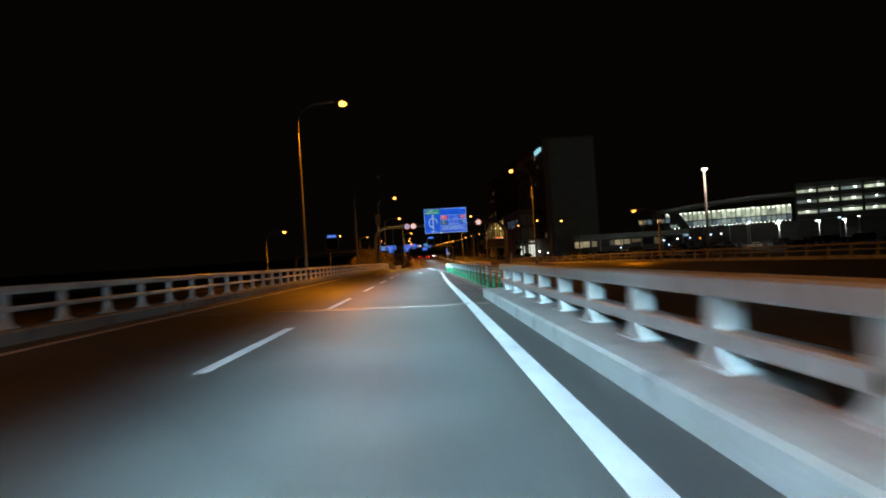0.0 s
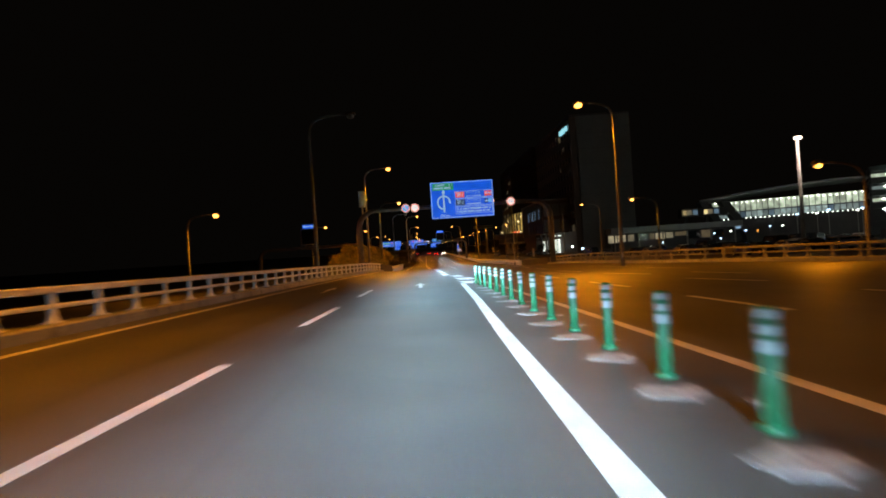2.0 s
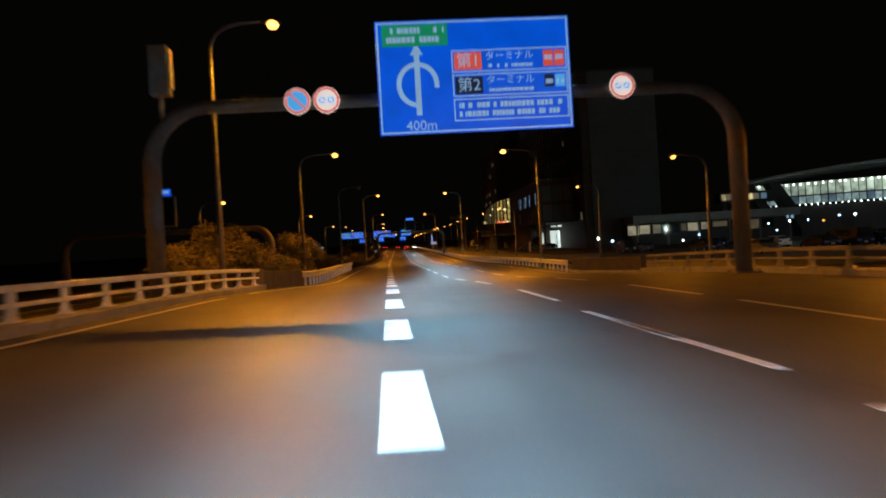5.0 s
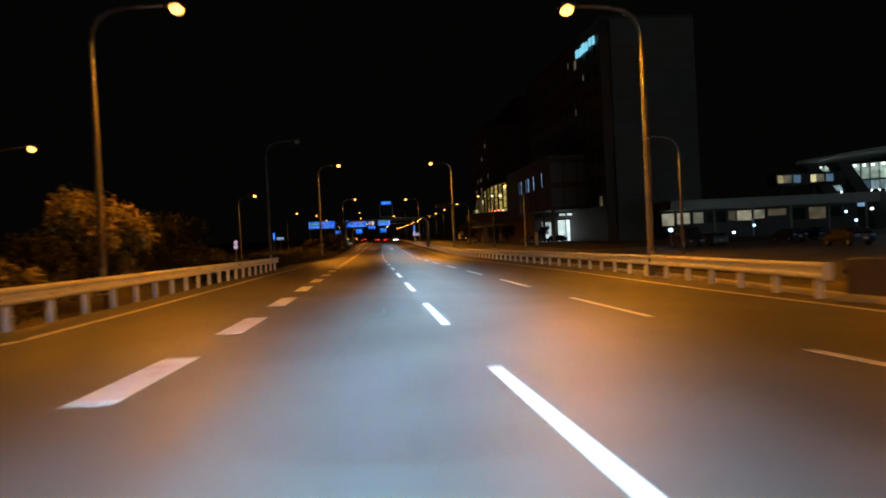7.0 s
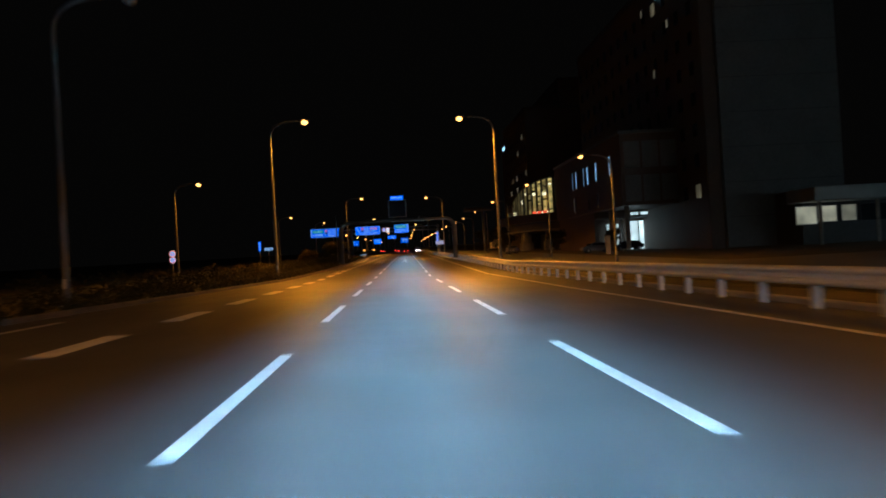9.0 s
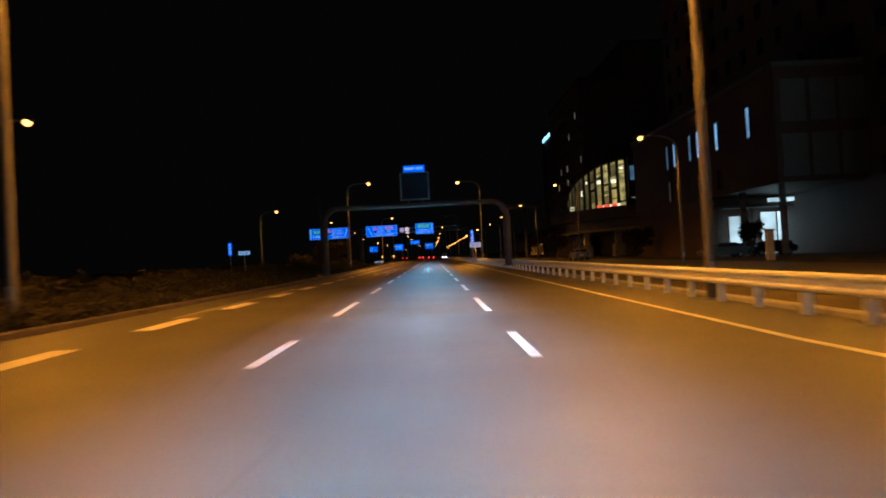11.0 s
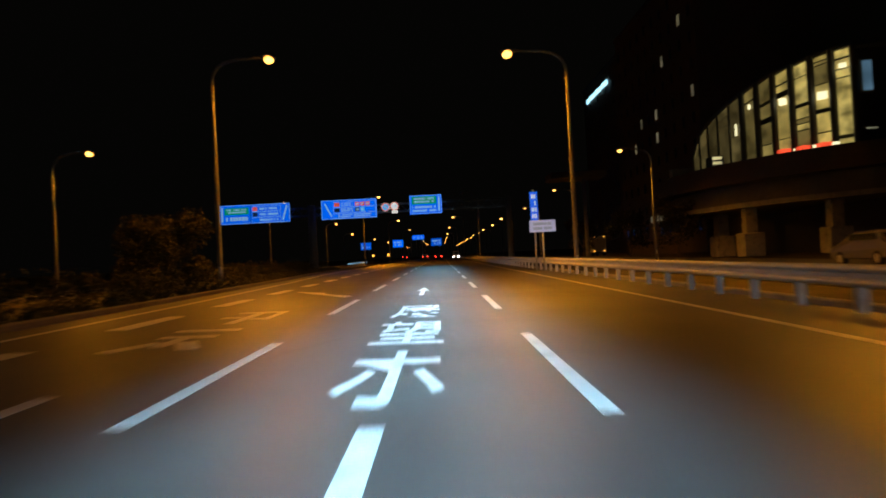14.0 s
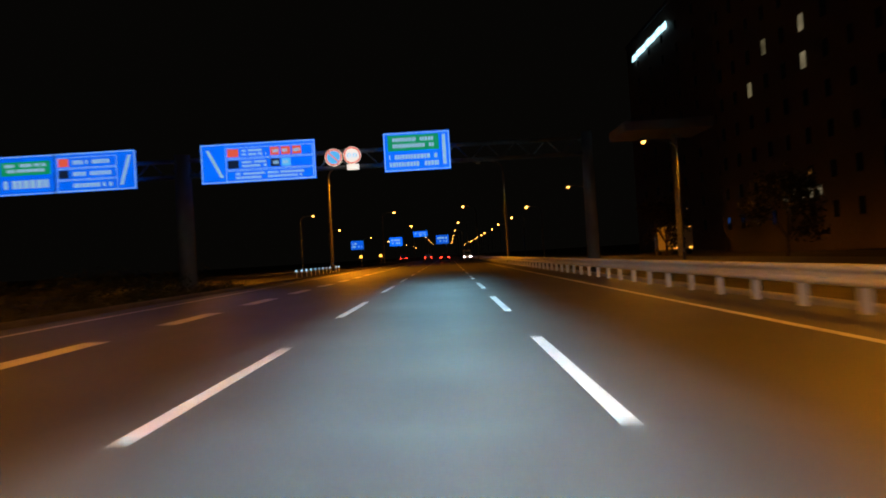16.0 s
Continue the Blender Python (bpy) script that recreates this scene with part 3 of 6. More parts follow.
    for q, pts in enumerate(arms):
        left, right = [], []
        for (xa, ya), (xb, yb) in zip(pts, pts[1:]):
            for i in range(5):
                u = i / 5
                x, y, w = xa + (xb - xa) * u, ya + (yb - ya) * u, random.uniform(0.008, 0.05 if q < 3 else 0.025)
                left.append((x - w, y + random.uniform(-0.02, 0.06)))
                right.append((x + w, y - random.uniform(-0.02, 0.06)))
        flat_mark("tar_crack", [left + right[::-1]], TAR, "ragged dark tar crack in the asphalt", "stain", "tar cracks")
    for x, y, r in ((-1.09, 128.85, 0.09), (-1.10, 127.05, 0.06), (-0.93, 127.0, 0.05)):
        o = [(x + r * random.uniform(0.6, 1.1) * math.cos(a), y + 2.0 * r * random.uniform(0.6, 1.1) * math.sin(a)) for a in [k * math.pi / 8 for k in range(16)]]
        flat_mark("tar_patch", [o], TAR, "dark tar and oil stain on the asphalt", "stain")


# ---- rails ----
def bridge_railing(name, line, y0, y1, label, first=0.0, base=0.25, paint=None, stout=False):
    """Cast posts with flared feet and two rails on a kerb."""
    ym = (y0 + y1) / 2
    t = thing(name, label, "bridge railing", along(line, ym), ym, gz(along(line, ym), ym))
    o = t.matrix_world.translation
    ys = [y0 + (y1 - y0) * i / max(1, int((y1 - y0) / 4)) for i in range(int((y1 - y0) / 4) + 1)]
    path = [(along(line, y) - o.x, y - o.y, gz(along(line, y), y) + base - o.z) for y in ys]
    for nm, z0, z1, w in ((("top_rail", 0.50, 0.65, 0.13), ("middle_rail", 0.15, 0.28, 0.10)) if stout else (("top_rail", 0.56, 0.70, 0.085), ("middle_rail", 0.27, 0.36, 0.06))):
        bm = B()
        c = 0.02
        add_sweep(bm, path, [(-w, z0 + c), (-w, z1 - c), (-w + c, z1), (w - c, z1), (w, z1 - c), (w, z0 + c), (w - c, z0), (-w + c, z0)])
        part(nm, bm, paint or STEEL_WHITE, t)
    bm = B()
    prof = [(-0.22, 0.0), (0.22, 0.0), (0.21, 0.03), (0.115, 0.12), (0.085, 0.24), (0.08, 0.58), (-0.08, 0.58), (-0.085, 0.24), (-0.115, 0.12), (-0.21, 0.03)]
    if stout:
        prof = [(-0.30, 0.0), (0.30, 0.0), (0.29, 0.03), (0.20, 0.09), (0.14, 0.16), (0.12, 0.24), (0.12, 0.52), (-0.12, 0.52), (-0.12, 0.24), (-0.14, 0.16), (-0.20, 0.09), (-0.29, 0.03)]
    deep = 0.10 if stout else 0.055
    a = [bm.verts.new((-deep, y, z)) for y, z in prof]
    b = [bm.verts.new((deep, y, z)) for y, z in prof]
    bm.faces.new(a)
    bm.faces.new(list(reversed(b)))
    for k in range(len(prof)):
        j = (k + 1) % len(prof)
        bm.faces.new((a[k], b[k], b[j], a[j]))
    add_box(bm, 0, 0, 0.012, 0.32 if stout else 0.26, 0.62 if stout else 0.46, 0.024, 0.006)
    me = mesh_of("post", bm, paint or STEEL_WHITE)
    y = y0 + first
    while y < y1:
        p = new("post", me)
        p.parent = t
        x = along(line, y)
        d = (along(line, y + 1) - x)
        p.matrix_local = pose(x - o.x, y - o.y, gz(x, y) + base - o.z, 0, 0, -math.degrees(math.atan(d)))
        y += 2.0
    return t


def crash_barrier(name, line, y0, y1, label, side, step=2.0, ends=True):
    """A steel beam barrier; side: where the road lies from it (+1 right, -1 left)."""
    ym = (y0 + y1) / 2
    t = thing(name, label, "crash barrier", along(line, ym), ym, gz(along(line, ym), ym))
    o = t.matrix_world.translation
    n = int((y1 - y0) / 4)
    ys = [y0 + (y1 - y0) * i / n for i in range(n + 1)]
    path = [(along(line, y) - o.x, y - o.y, gz(along(line, y), y) - o.z) for y in ys]
    s = side
    w = [(0.02, 0.42), (0.085, 0.45), (0.10, 0.49), (0.085, 0.53), (0.035, 0.56), (0.03, 0.60), (0.035, 0.64), (0.085, 0.67), (0.10, 0.71), (0.085, 0.75), (0.02, 0.78)]
    sec = [(s * a, z) for a, z in w] + [(s * (a - 0.012), z) for a, z in reversed(w)]
    bm = B()
    add_sweep(bm, path, sec)
    part("beam", bm, STEEL_WHITE, t)
    bm = B()
    add_box(bm, 0, 0, 0.2, 0.13, 0.16, 1.0, 0.012)
    add_box(bm, s * -0.02, 0, 0.60, 0.12, 0.22, 0.30, 0.01)
    add_box(bm, 0, 0, 0.71, 0.14, 0.17, 0.02, 0.005)
    me = mesh_of("post", bm, STEEL_WHITE)
    y = y0 + 0.4
    while y < y1:
        p = new("post", me)
        p.parent = t
        x = along(line, y)
        p.matrix_local = pose(x - o.x - s * 0.06, y - o.y, gz(x, y) - o.z, 0, 0, -math.degrees(math.atan(along(line, y + 1) - x)))
        y += step
    if ends:
        bm = B()
        x = along(line, y0)
        add_tube(bm, [(x - o.x + s * 0.03, y0 - o.y - 0.10, gz(x, y0) - o.z + 0.42), (x - o.x + s * 0.03, y0 - o.y - 0.10, gz(x, y0) - o.z + 0.78)], 0.12, 14)
        part("end_cap", bm, STEEL_WHITE, t)
    return t


def build_rails():
    left = [(x - 0.35, y) for x, y in LEFT_KERB]
    kerb(LEFT_KERB, -40, 111, 0.75, 0.22, "kerb_left", "grey concrete kerb under the bridge railing", -1)
    bridge_railing("bridge_railing", left, -38, 111, "white painted steel bridge railing with two rails on a kerb", 0.4, 0.22)
    inner = [(x + 0.53, y) for x, y in GUIDE_SOLID]
    kerb(inner, -40, 16.2, 1.25, 0.22, "kerb_right", "pale concrete kerb under the dividing railing", 1, CONCRETE_PALE)
    dividing = [(x + 1.10, y) for x, y in GUIDE_SOLID]
    bridge_railing("bridge_railing", dividing, -38, 15.8, "white painted steel railing dividing two carriageways, stout posts with flared feet", 1.0, 0.22, stout=True)
    kerb([(x - 0.3, y) for x, y in RIGHT_RAIL], -40, 118, 0.7, 0.22, "kerb_far", "grey concrete kerb under the far railing", 1)
    bridge_railing("bridge_railing", RIGHT_RAIL, -38, 117.5, "pale bridge railing, colour darkened, along the far side of the joining road", 0.4, 0.22, STEEL_DULL)
    wing = [(x - 0.15, y) for x, y in LEFT_KERB]
    kerb(wing, 111.2, 119.2, 0.35, 0.85, "wing_wall", "darkened concrete wing wall at the bridge end", -1, CONCRETE_DARK)
    link = [(10.0, 117.6), (9.1, 122.5), (8.2, 127.4)]
    kerb(link, 117.9, 126.8, 0.3, 0.86, "wing_wall", "dark brown concrete wall between the railing and the crash barrier", 1, CONCRETE_DARK)
    kerb([(x - 0.02, y) for x, y in link], 117.9, 126.8, 0.28, 0.10, "kerb_foot", "low pale concrete kerb at the foot of the wall", -1)
    crash_barrier("crash_barrier", RIGHT_BEAM, 127, 520, "long white steel beam crash barrier on short posts", -1)
    crash_barrier("crash_barrier", [(x - 0.45, y) for x, y in LEFT_KERB], 119.5, 167, "white steel beam crash barrier beside the verge", 1)
    kerb([(x + 0.35, y) for x, y in RIGHT_BEAM], 124, 520, 0.2, 0.12, "kerb_median", "low concrete kerb behind the crash barrier", 1)
    kerb(LEFT_KERB, 168, 520, 0.2, 0.14, "kerb_verge", "low darkened concrete kerb along the verge", -1, CONCRETE_DARK)


def build_guide_posts():
    """Flexible green posts with white bands."""
    first = None
    for i in range(23):
        y = 16.2 + 2.02 * i
        x = -3.65 + 0.0162 * (min(y, 53.0) - 16)
        m = pose(x, y, gz(x, y) + 0.004, 0, 0, 0)
        if first:
            copy_thing(first, m)
            continue
        first = thing("guide_post", "green rubber guide post with white reflective bands", "guide post", x, y, gz(x, y) + 0.004, "guide posts in the dividing zone")
        bm = B()
        prof = [(0.085, 0.0), (0.088, 0.02), (0.080, 0.04), (0.060, 0.055)]
        add_tube(bm, [(0, 0, z) for _, z in prof], [r for r, _ in prof], 18)
        part("base", bm, GREEN_PLASTIC, first, smooth=True)
        bm = B()
        prof = [(0.060, 0.055), (0.056, 0.30), (0.057, 0.71), (0.053, 0.74), (0.035, 0.75)]
        add_tube(bm, [(0, 0, z) for _, z in prof], [r for r, _ in prof], 18)
        part("shaft", bm, GREEN_PLASTIC, first, smooth=True)
        for z, half, sheet, say in ((0.700, 0.026, REFLECT, "white reflective band"), (0.605, 0.028, REFLECT, "white reflective band"), (0.505, 0.038, REFLECT, "broad white reflective band")):
            bm = B()
            add_tube(bm, [(0, 0, z - half), (0, 0, z - half + 0.004), (0, 0, z + half - 0.004), (0, 0, z + half)], [0.0575, 0.060, 0.060, 0.0575], 18)
            part("reflective_band", bm, sheet, first, say, smooth=True)


# ---- street lamps ----
def street_lamp(x, y, head_z, side, lit=True, arm=2.5, label="", power=1.0, base_z=None, lens=None, light=True, group="road lamps", bulb=1.0):
    """A tapered pole that bends into an arm; side: +1 the arm reaches towards +x."""
    z0 = gz(x, y) if base_z is None else base_z
    h = head_z - z0
    t = thing("street_lamp", label or "tall grey tapered street lamp with a curved arm, glowing orange", "street lamp", x, y, z0, group)
    s = side
    pts = [(0, 0, 0), (0, 0, 0.5), (0, 0, h * 0.55), (0, 0, h - 1.15), (s * 0.05, 0, h - 0.75), (s * 0.25, 0, h - 0.38), (s * 0.65, 0, h - 0.12), (s * 1.2, 0, h), (s * (arm - 0.35), 0, h + 0.06)]
    rad = [0.13, 0.125, 0.10, 0.075, 0.072, 0.07, 0.066, 0.06, 0.045]
    bm = B()
    add_tube(bm, pts, rad, 14)
    # unlit poles take darker steel; the missing lamp light is in the colour
    part("pole", bm, LAMP_STEEL if lit else STEEL_DARK, t, smooth=True)
    bm = B()
    add_box(bm, 0, 0, 0.015, 0.42, 0.42, 0.03, 0.008)
    for a in (-1, 1):
        for b in (-1, 1):
            add_tube(bm, [(a * 0.16, b * 0.16, 0.03), (a * 0.16, b * 0.16, 0.07)], 0.02, 6)
    part("base_plate", bm, STEEL_GREY, t)
    bm = B()
    add_box(bm, 0, -0.128, 0.75, 0.12, 0.02, 0.32, 0.006)
    part("service_hatch", bm, STEEL_GREY, t)
    bm = B()
    hx = s * arm
    ring = [(-0.42, 0.05), (-0.30, 0.10), (0.0, 0.165), (0.25, 0.16), (0.40, 0.08)]
    add_tube(bm, [(hx + s * u, 0, h + 0.07) for u, _ in ring], [r for _, r in ring], 14)
    head = part("lamp_head", bm, LAMP_STEEL, t, smooth=True)
    bm = B()
    r = bmesh.ops.create_uvsphere(bm, u_segments=14, v_segments=8, radius=1.0, matrix=Matrix.Translation((hx + s * 0.05, 0, h - 0.07)) @ Matrix.Diagonal((0.25 * bulb, 0.22 * bulb, 0.20 * bulb, 1)))
    part("lens", bm, (lens or LENS_SODIUM) if lit else LENS_OFF, head, "glowing orange lens" if lit else "unlit lens", smooth=True)
    if lit and light:
        spot("street_lamp_light", x + hx, y, head_z - 0.52, x + hx + s * 0.8, y, 0, 8300 * power, SODIUM, 168, 0.5, 0.2)
    return t


def build_lamps():
    S = street_lamp
    # unseen lamp behind the start, added to warm the near left road
    S(-12.6, -7.0, 11.4, 1, arm=2.7, power=0.2)
    S(-12.4, 40.7, 11.4, 1, arm=2.7, power=0.55)
    S(-11.9, 79.0, 11.4, 1, lit=False, arm=2.7, label="tall grey street lamp with a curved arm, unlit")
    S(7.75, 77.6, 10.95, -1, arm=2.15, power=0.75)
    S(-10.4, 108.8, 11.4, 1, power=1.0)
    S(-10.45, 139.0, 10.0, 1, arm=2.85, power=0.45)
    S(8.8, 138.7, 9.6, -1, arm=2.65, power=0.78)
    S(-9.7, 176.0, 10.5, 1, lit=False, label="tall grey street lamp with a curved arm, unlit")
    S(-7.5, 205.5, 11.5, 1, power=0.9)
    S(9.05, 206.4, 11.4, -1, power=1.4)
    S(-8.6, 286.6, 11.25, 1, arm=2.8, power=0.65)
    S(8.8, 285.8, 10.75, -1, arm=2.8, power=0.75)
    S(8.5, 368.0, 10.7, -1, lit=False, label="tall grey street lamp with a curved arm, unlit")
    S(-9.5, 366.0, 10.7, 1)
    # side road lamps, lower
    for x, y, z in ((16.36, 69.2, 5.35), (16.0, 102.5, 6.2), (17.6, 131.7, 7.7), (19.2, 165.7, 8.4), (16.4, 209.5, 8.4), (16.6, 237.8, 8.5), (16.5, 272.3, 8.6), (16.9, 308.7, 8.7), (17.2, 345.0, 8.7), (17.6, 382.0, 8.7)):
        S(x + 2.4, y, z, -1, arm=2.4, base_z=-0.3, power=0.12 if z < 6 else 0.32, bulb=0.8, label="slender side road street lamp glowing orange", group="side road lamps")
    for x, y, z in ((-22.2, 93.8, 6.55), (-20.7, 158.0, 8.1), (-19.0, 228.2, 9.55), (-20.6, 299.2, 9.05), (-21.2, 364.0, 10.3), (-22.6, 430.0, 10.0)):
        S(x - 2.4, y, z, 1, arm=2.4, base_z=-0.3, power=0.45, label="slender service road street lamp glowing orange", group="service road lamps")
    # far lamps along the road
    for i in range(7):
        y = 440 + 74 * i
        S(8.4, y, 10.7, -1, lens=LENS_FAR, light=False, group="far road lamps", label="distant street lamp glowing orange")
        S(-11.0, y + 6, 10.7, 1, lens=LENS_FAR, light=False, group="far road lamps", label="distant street lamp glowing orange")
        S(19.0, y - 20, 8.7, -1, base_z=-0.3, lens=LENS_FAR, light=False, group="far road lamps", label="distant street lamp glowing orange")
        S(19.6, y + 17, 8.7, -1, base_z=-0.3, lens=LENS_FAR, light=False, group="far road lamps", label="distant street lamp glowing orange")
        S(-26.0, y + 30, 8.7, 1, base_z=-0.3, lens=LENS_FAR, light=False, group="far road lamps", label="distant street lamp glowing orange")
    # the flood-light mast of the car park
    t = thing("flood_light_mast", "tall pale mast with a white flood light over the car park", "flood light", 53.0, 140.9, -0.34)
    bm = B()
    add_tube(bm, [(0, 0, 0), (0, 0, 8), (0, 0, 16.4)], [0.34, 0.27, 0.2], 12)
    part("mast", bm, STEEL_DULL, t, smooth=True)
    bm = B()
    add_box(bm, 0, -0.2, 16.6, 1.3, 0.4, 0.25, 0.04)
    hd = part("lamp_bar", bm, STEEL_GREY, t)
    for k in (-0.42, 0, 0.42):
        bm = B()
        add_box(bm, k * 0.8, -0.25, 16.45, 0.30, 0.36, 0.22, 0.03)
        part("flood_lamp", bm, LENS_WHITE, hd, "glowing white flood lamp")
    spot("flood_light", 53.0, 138.2, 16.0, 50, 165, 0, 5500, (1, 0.86, 0.7), 170, 0.6, 0.4)
    for x, y in ((72.0, 150.0), (81.0, 150.5), (87.0, 151.0)):
        t = thing("car_park_lamp", "white car park lamp on a slim grey post", "lamp", x, y, -0.34, "car park lamps")
        bm = B()
        add_tube(bm, [(0, 0, 0), (0, 0, 2.5), (0, 0, 5.2)], [0.09, 0.075, 0.06], 10)
        part("post", bm, STEEL_GREY, t, smooth=True)
        bm = B()
        add_box(bm, -0.2, 0, 5.26, 0.95, 0.36, 0.14, 0.04)
        hd = part("lamp_head", bm, STEEL_GREY, t)
        bm = B()
        add_box(bm, -0.25, -0.05, 5.14, 0.75, 0.34, 0.14, 0.03)
        part("lens", bm, LENS_COOL, hd, "glowing cool white lens")
        spot("car_park_light", x, y, 4.6, x - 2, y + 8, 0, 3000, (0.8, 1.0, 0.92), 165, 0.6, 0.3)


def build_headlight_row():
    """Fixed spots added along the lane, standing in for the camera car's dipped beams."""
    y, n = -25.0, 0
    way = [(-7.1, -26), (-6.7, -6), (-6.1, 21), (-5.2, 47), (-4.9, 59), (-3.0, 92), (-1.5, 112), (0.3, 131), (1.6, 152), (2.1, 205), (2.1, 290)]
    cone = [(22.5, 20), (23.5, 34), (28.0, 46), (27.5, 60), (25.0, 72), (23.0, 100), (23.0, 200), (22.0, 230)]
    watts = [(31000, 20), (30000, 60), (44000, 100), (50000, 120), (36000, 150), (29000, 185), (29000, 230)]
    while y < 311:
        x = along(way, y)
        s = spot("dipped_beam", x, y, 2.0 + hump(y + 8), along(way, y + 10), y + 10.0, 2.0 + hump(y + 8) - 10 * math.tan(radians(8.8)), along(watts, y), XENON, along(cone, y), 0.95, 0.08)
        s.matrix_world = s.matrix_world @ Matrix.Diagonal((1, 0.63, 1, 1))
        # every third spot gets a wide weak one, added to fill the lane sides
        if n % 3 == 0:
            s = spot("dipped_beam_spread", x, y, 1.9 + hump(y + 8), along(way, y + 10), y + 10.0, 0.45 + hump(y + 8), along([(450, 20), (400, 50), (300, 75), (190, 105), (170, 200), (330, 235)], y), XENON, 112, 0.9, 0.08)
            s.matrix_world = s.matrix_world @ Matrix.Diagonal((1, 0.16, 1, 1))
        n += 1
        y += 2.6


# ---- signs and gantries ----
def arch(t, x0, x1, z_beam, r_leg, r_beam, corner, z0, paint=None):
    """One bent tube frame over the road: two legs and a beam with rounded corners."""
    bm = B()
    n = 8
    pts, rad = [], []
    for x, s in ((x0, 1), (x1, -1)):
        leg = [(x, 0, z0), (x, 0, z_beam - corner)]
        arc = [(x + s * corner * (1 - math.cos(a)), 0, z_beam - corner + corner * math.sin(a)) for a in [math.pi / 2 * k / n for k in range(1, n + 1)]]
        if s == 1:
            pts += leg + arc
            rad += [r_leg, r_leg] + [r_leg + (r_beam - r_leg) * k / n for k in range(1, n + 1)]
        else:
            pts += list(reversed(leg + arc))
            rad += list(reversed([r_leg, r_leg] + [r_leg + (r_beam - r_leg) * k / n for k in range(1, n + 1)]))
    add_tube(bm, pts, rad, 16)
    part("frame", bm, paint or STEEL_GREY, t, smooth=True)
    for x in (x0, x1):
        bm = B()
        add_box(bm, x, 0, z0 + 0.02, r_leg * 3.2, r_leg * 3.2, 0.04, 0.01)
        for a in (-1, 1):
            for b in (-1, 1):
                add_tube(bm, [(x + a * r_leg * 1.3, b * r_leg * 1.3, z0 + 0.04), (x + a * r_leg * 1.3, b * r_leg * 1.3, z0 + 0.1)], 0.03, 6)
        part("base_plate", bm, paint or STEEL_GREY, t)


def bar_rows(parent, x0, x1, z0, z1, y, rows, material, seed, fill=0.85):
    """Writing too small to read: rows of plain bars, one mesh a row."""
    random.seed(seed)
    hgt = (z1 - z0) / rows
    for r in range(rows):
        bm = B()
        zc = z0 + hgt * (r + 0.5)
        x = x0
        while x < x1 - 0.05:
            w = min(x1 - x, random.uniform(0.10, 0.26) * max(0.6, hgt * 2.2))
            if random.random() < fill:
                add_box(bm, x + w / 2, y, zc, w * 0.82, 0.008, hgt * 0.62)
            x += w
        if bm.verts:
            tagged(part("legend_line", bm, material, parent), kind="stuff")
        else:
            bm.free()


def legend(parent, s, x, z, y, size, material=None):
    me = text_mesh(s, size, 0.004)
    if not me.vertices:
        return
    for v in me.vertices:
        v.co = Vector((x + v.co.x, y + v.co.z, z + v.co.y))
    me.materials.append(material or SIGN_WHITE)
    ob = new("legend", me)
    ob.parent = parent


def plate(parent, name, x0, x1, z0, z1, y, material, depth=0.02, label="", bevel=0.0):
    bm = B()
    add_box(bm, (x0 + x1) / 2, y, (z0 + z1) / 2, x1 - x0, depth, z1 - z0, bevel)
    return part(name, bm, material, parent, label)


def outline(parent, x0, x1, z0, z1, y, w, material):
    bm = B()
    for a in ((x0 + x1) / 2, z0 + w / 2, x1 - x0, w), ((x0 + x1) / 2, z1 - w / 2, x1 - x0, w):
        add_box(bm, a[0], y, a[1], a[2], 0.01, a[3])
    for a in (x0 + w / 2, x1 - w / 2):
        add_box(bm, a, y, (z0 + z1) / 2, w, 0.01, z1 - z0 - 2 * w)
    return part("border", bm, material, parent)


def sign_back(parent, x0, x1, z0, z1):
    """Ribs and clamps behind a large sign."""
    for k in (0.25, 0.75):
        bm = B()
        add_box(bm, (x0 + x1) / 2, 0.10, z0 + (z1 - z0) * k, x1 - x0 - 0.3, 0.06, 0.08)
        part("back_rib", bm, STEEL_GREY, parent)
    for k in (0.2, 0.5, 0.8):
        bm = B()
        add_box(bm, x0 + (x1 - x0) * k, 0.17, (z0 + z1) / 2, 0.08, 0.08, z1 - z0 - 0.2)
        part("back_post", bm, STEEL_GREY, parent)


def round_sign(x, y, z, inner, label, r=0.40, bar=True):
    t = thing("round_sign", label, "traffic sign", x, y, z, "round signs on gantries")
    bm = B()
    add_disc(bm, 0, 0, 0, r, 0.03, 28)
    part("disc", bm, DISC_WHITE, t)
    bm = B()
    add_disc(bm, 0, -0.008, 0, r * 0.97, 0.006, 28, r * 0.76)
    part("rim", bm, DISC_RED, t)
    if inner == "blue":
        bm = B()
        add_disc(bm, 0, -0.006, 0, r * 0.75, 0.004, 28)
        part("field", bm, DISC_BLUE, t)
        bm = B()
        add_box(bm, 0, -0.012, 0, r * 1.5, 0.004, r * 0.16)
        bmesh.ops.rotate(bm, verts=bm.verts[:], cent=(0, 0, 0), matrix=Matrix.Rotation(radians(45), 3, "Y"))
        part("slash", bm, DISC_RED, t)
    else:
        bm = B()
        for k in (-0.33, 0.33):
            add_disc(bm, k * r, -0.009, 0, r * 0.27, 0.004, 16, r * 0.13)
        part("numerals", bm, DISC_BLUE, t)
    bm = B()
    add_box(bm, 0, 0.09, 0, 0.09, 0.12, r * 2.1)
    part("bracket", bm, STEEL_GREY, t)
    return t


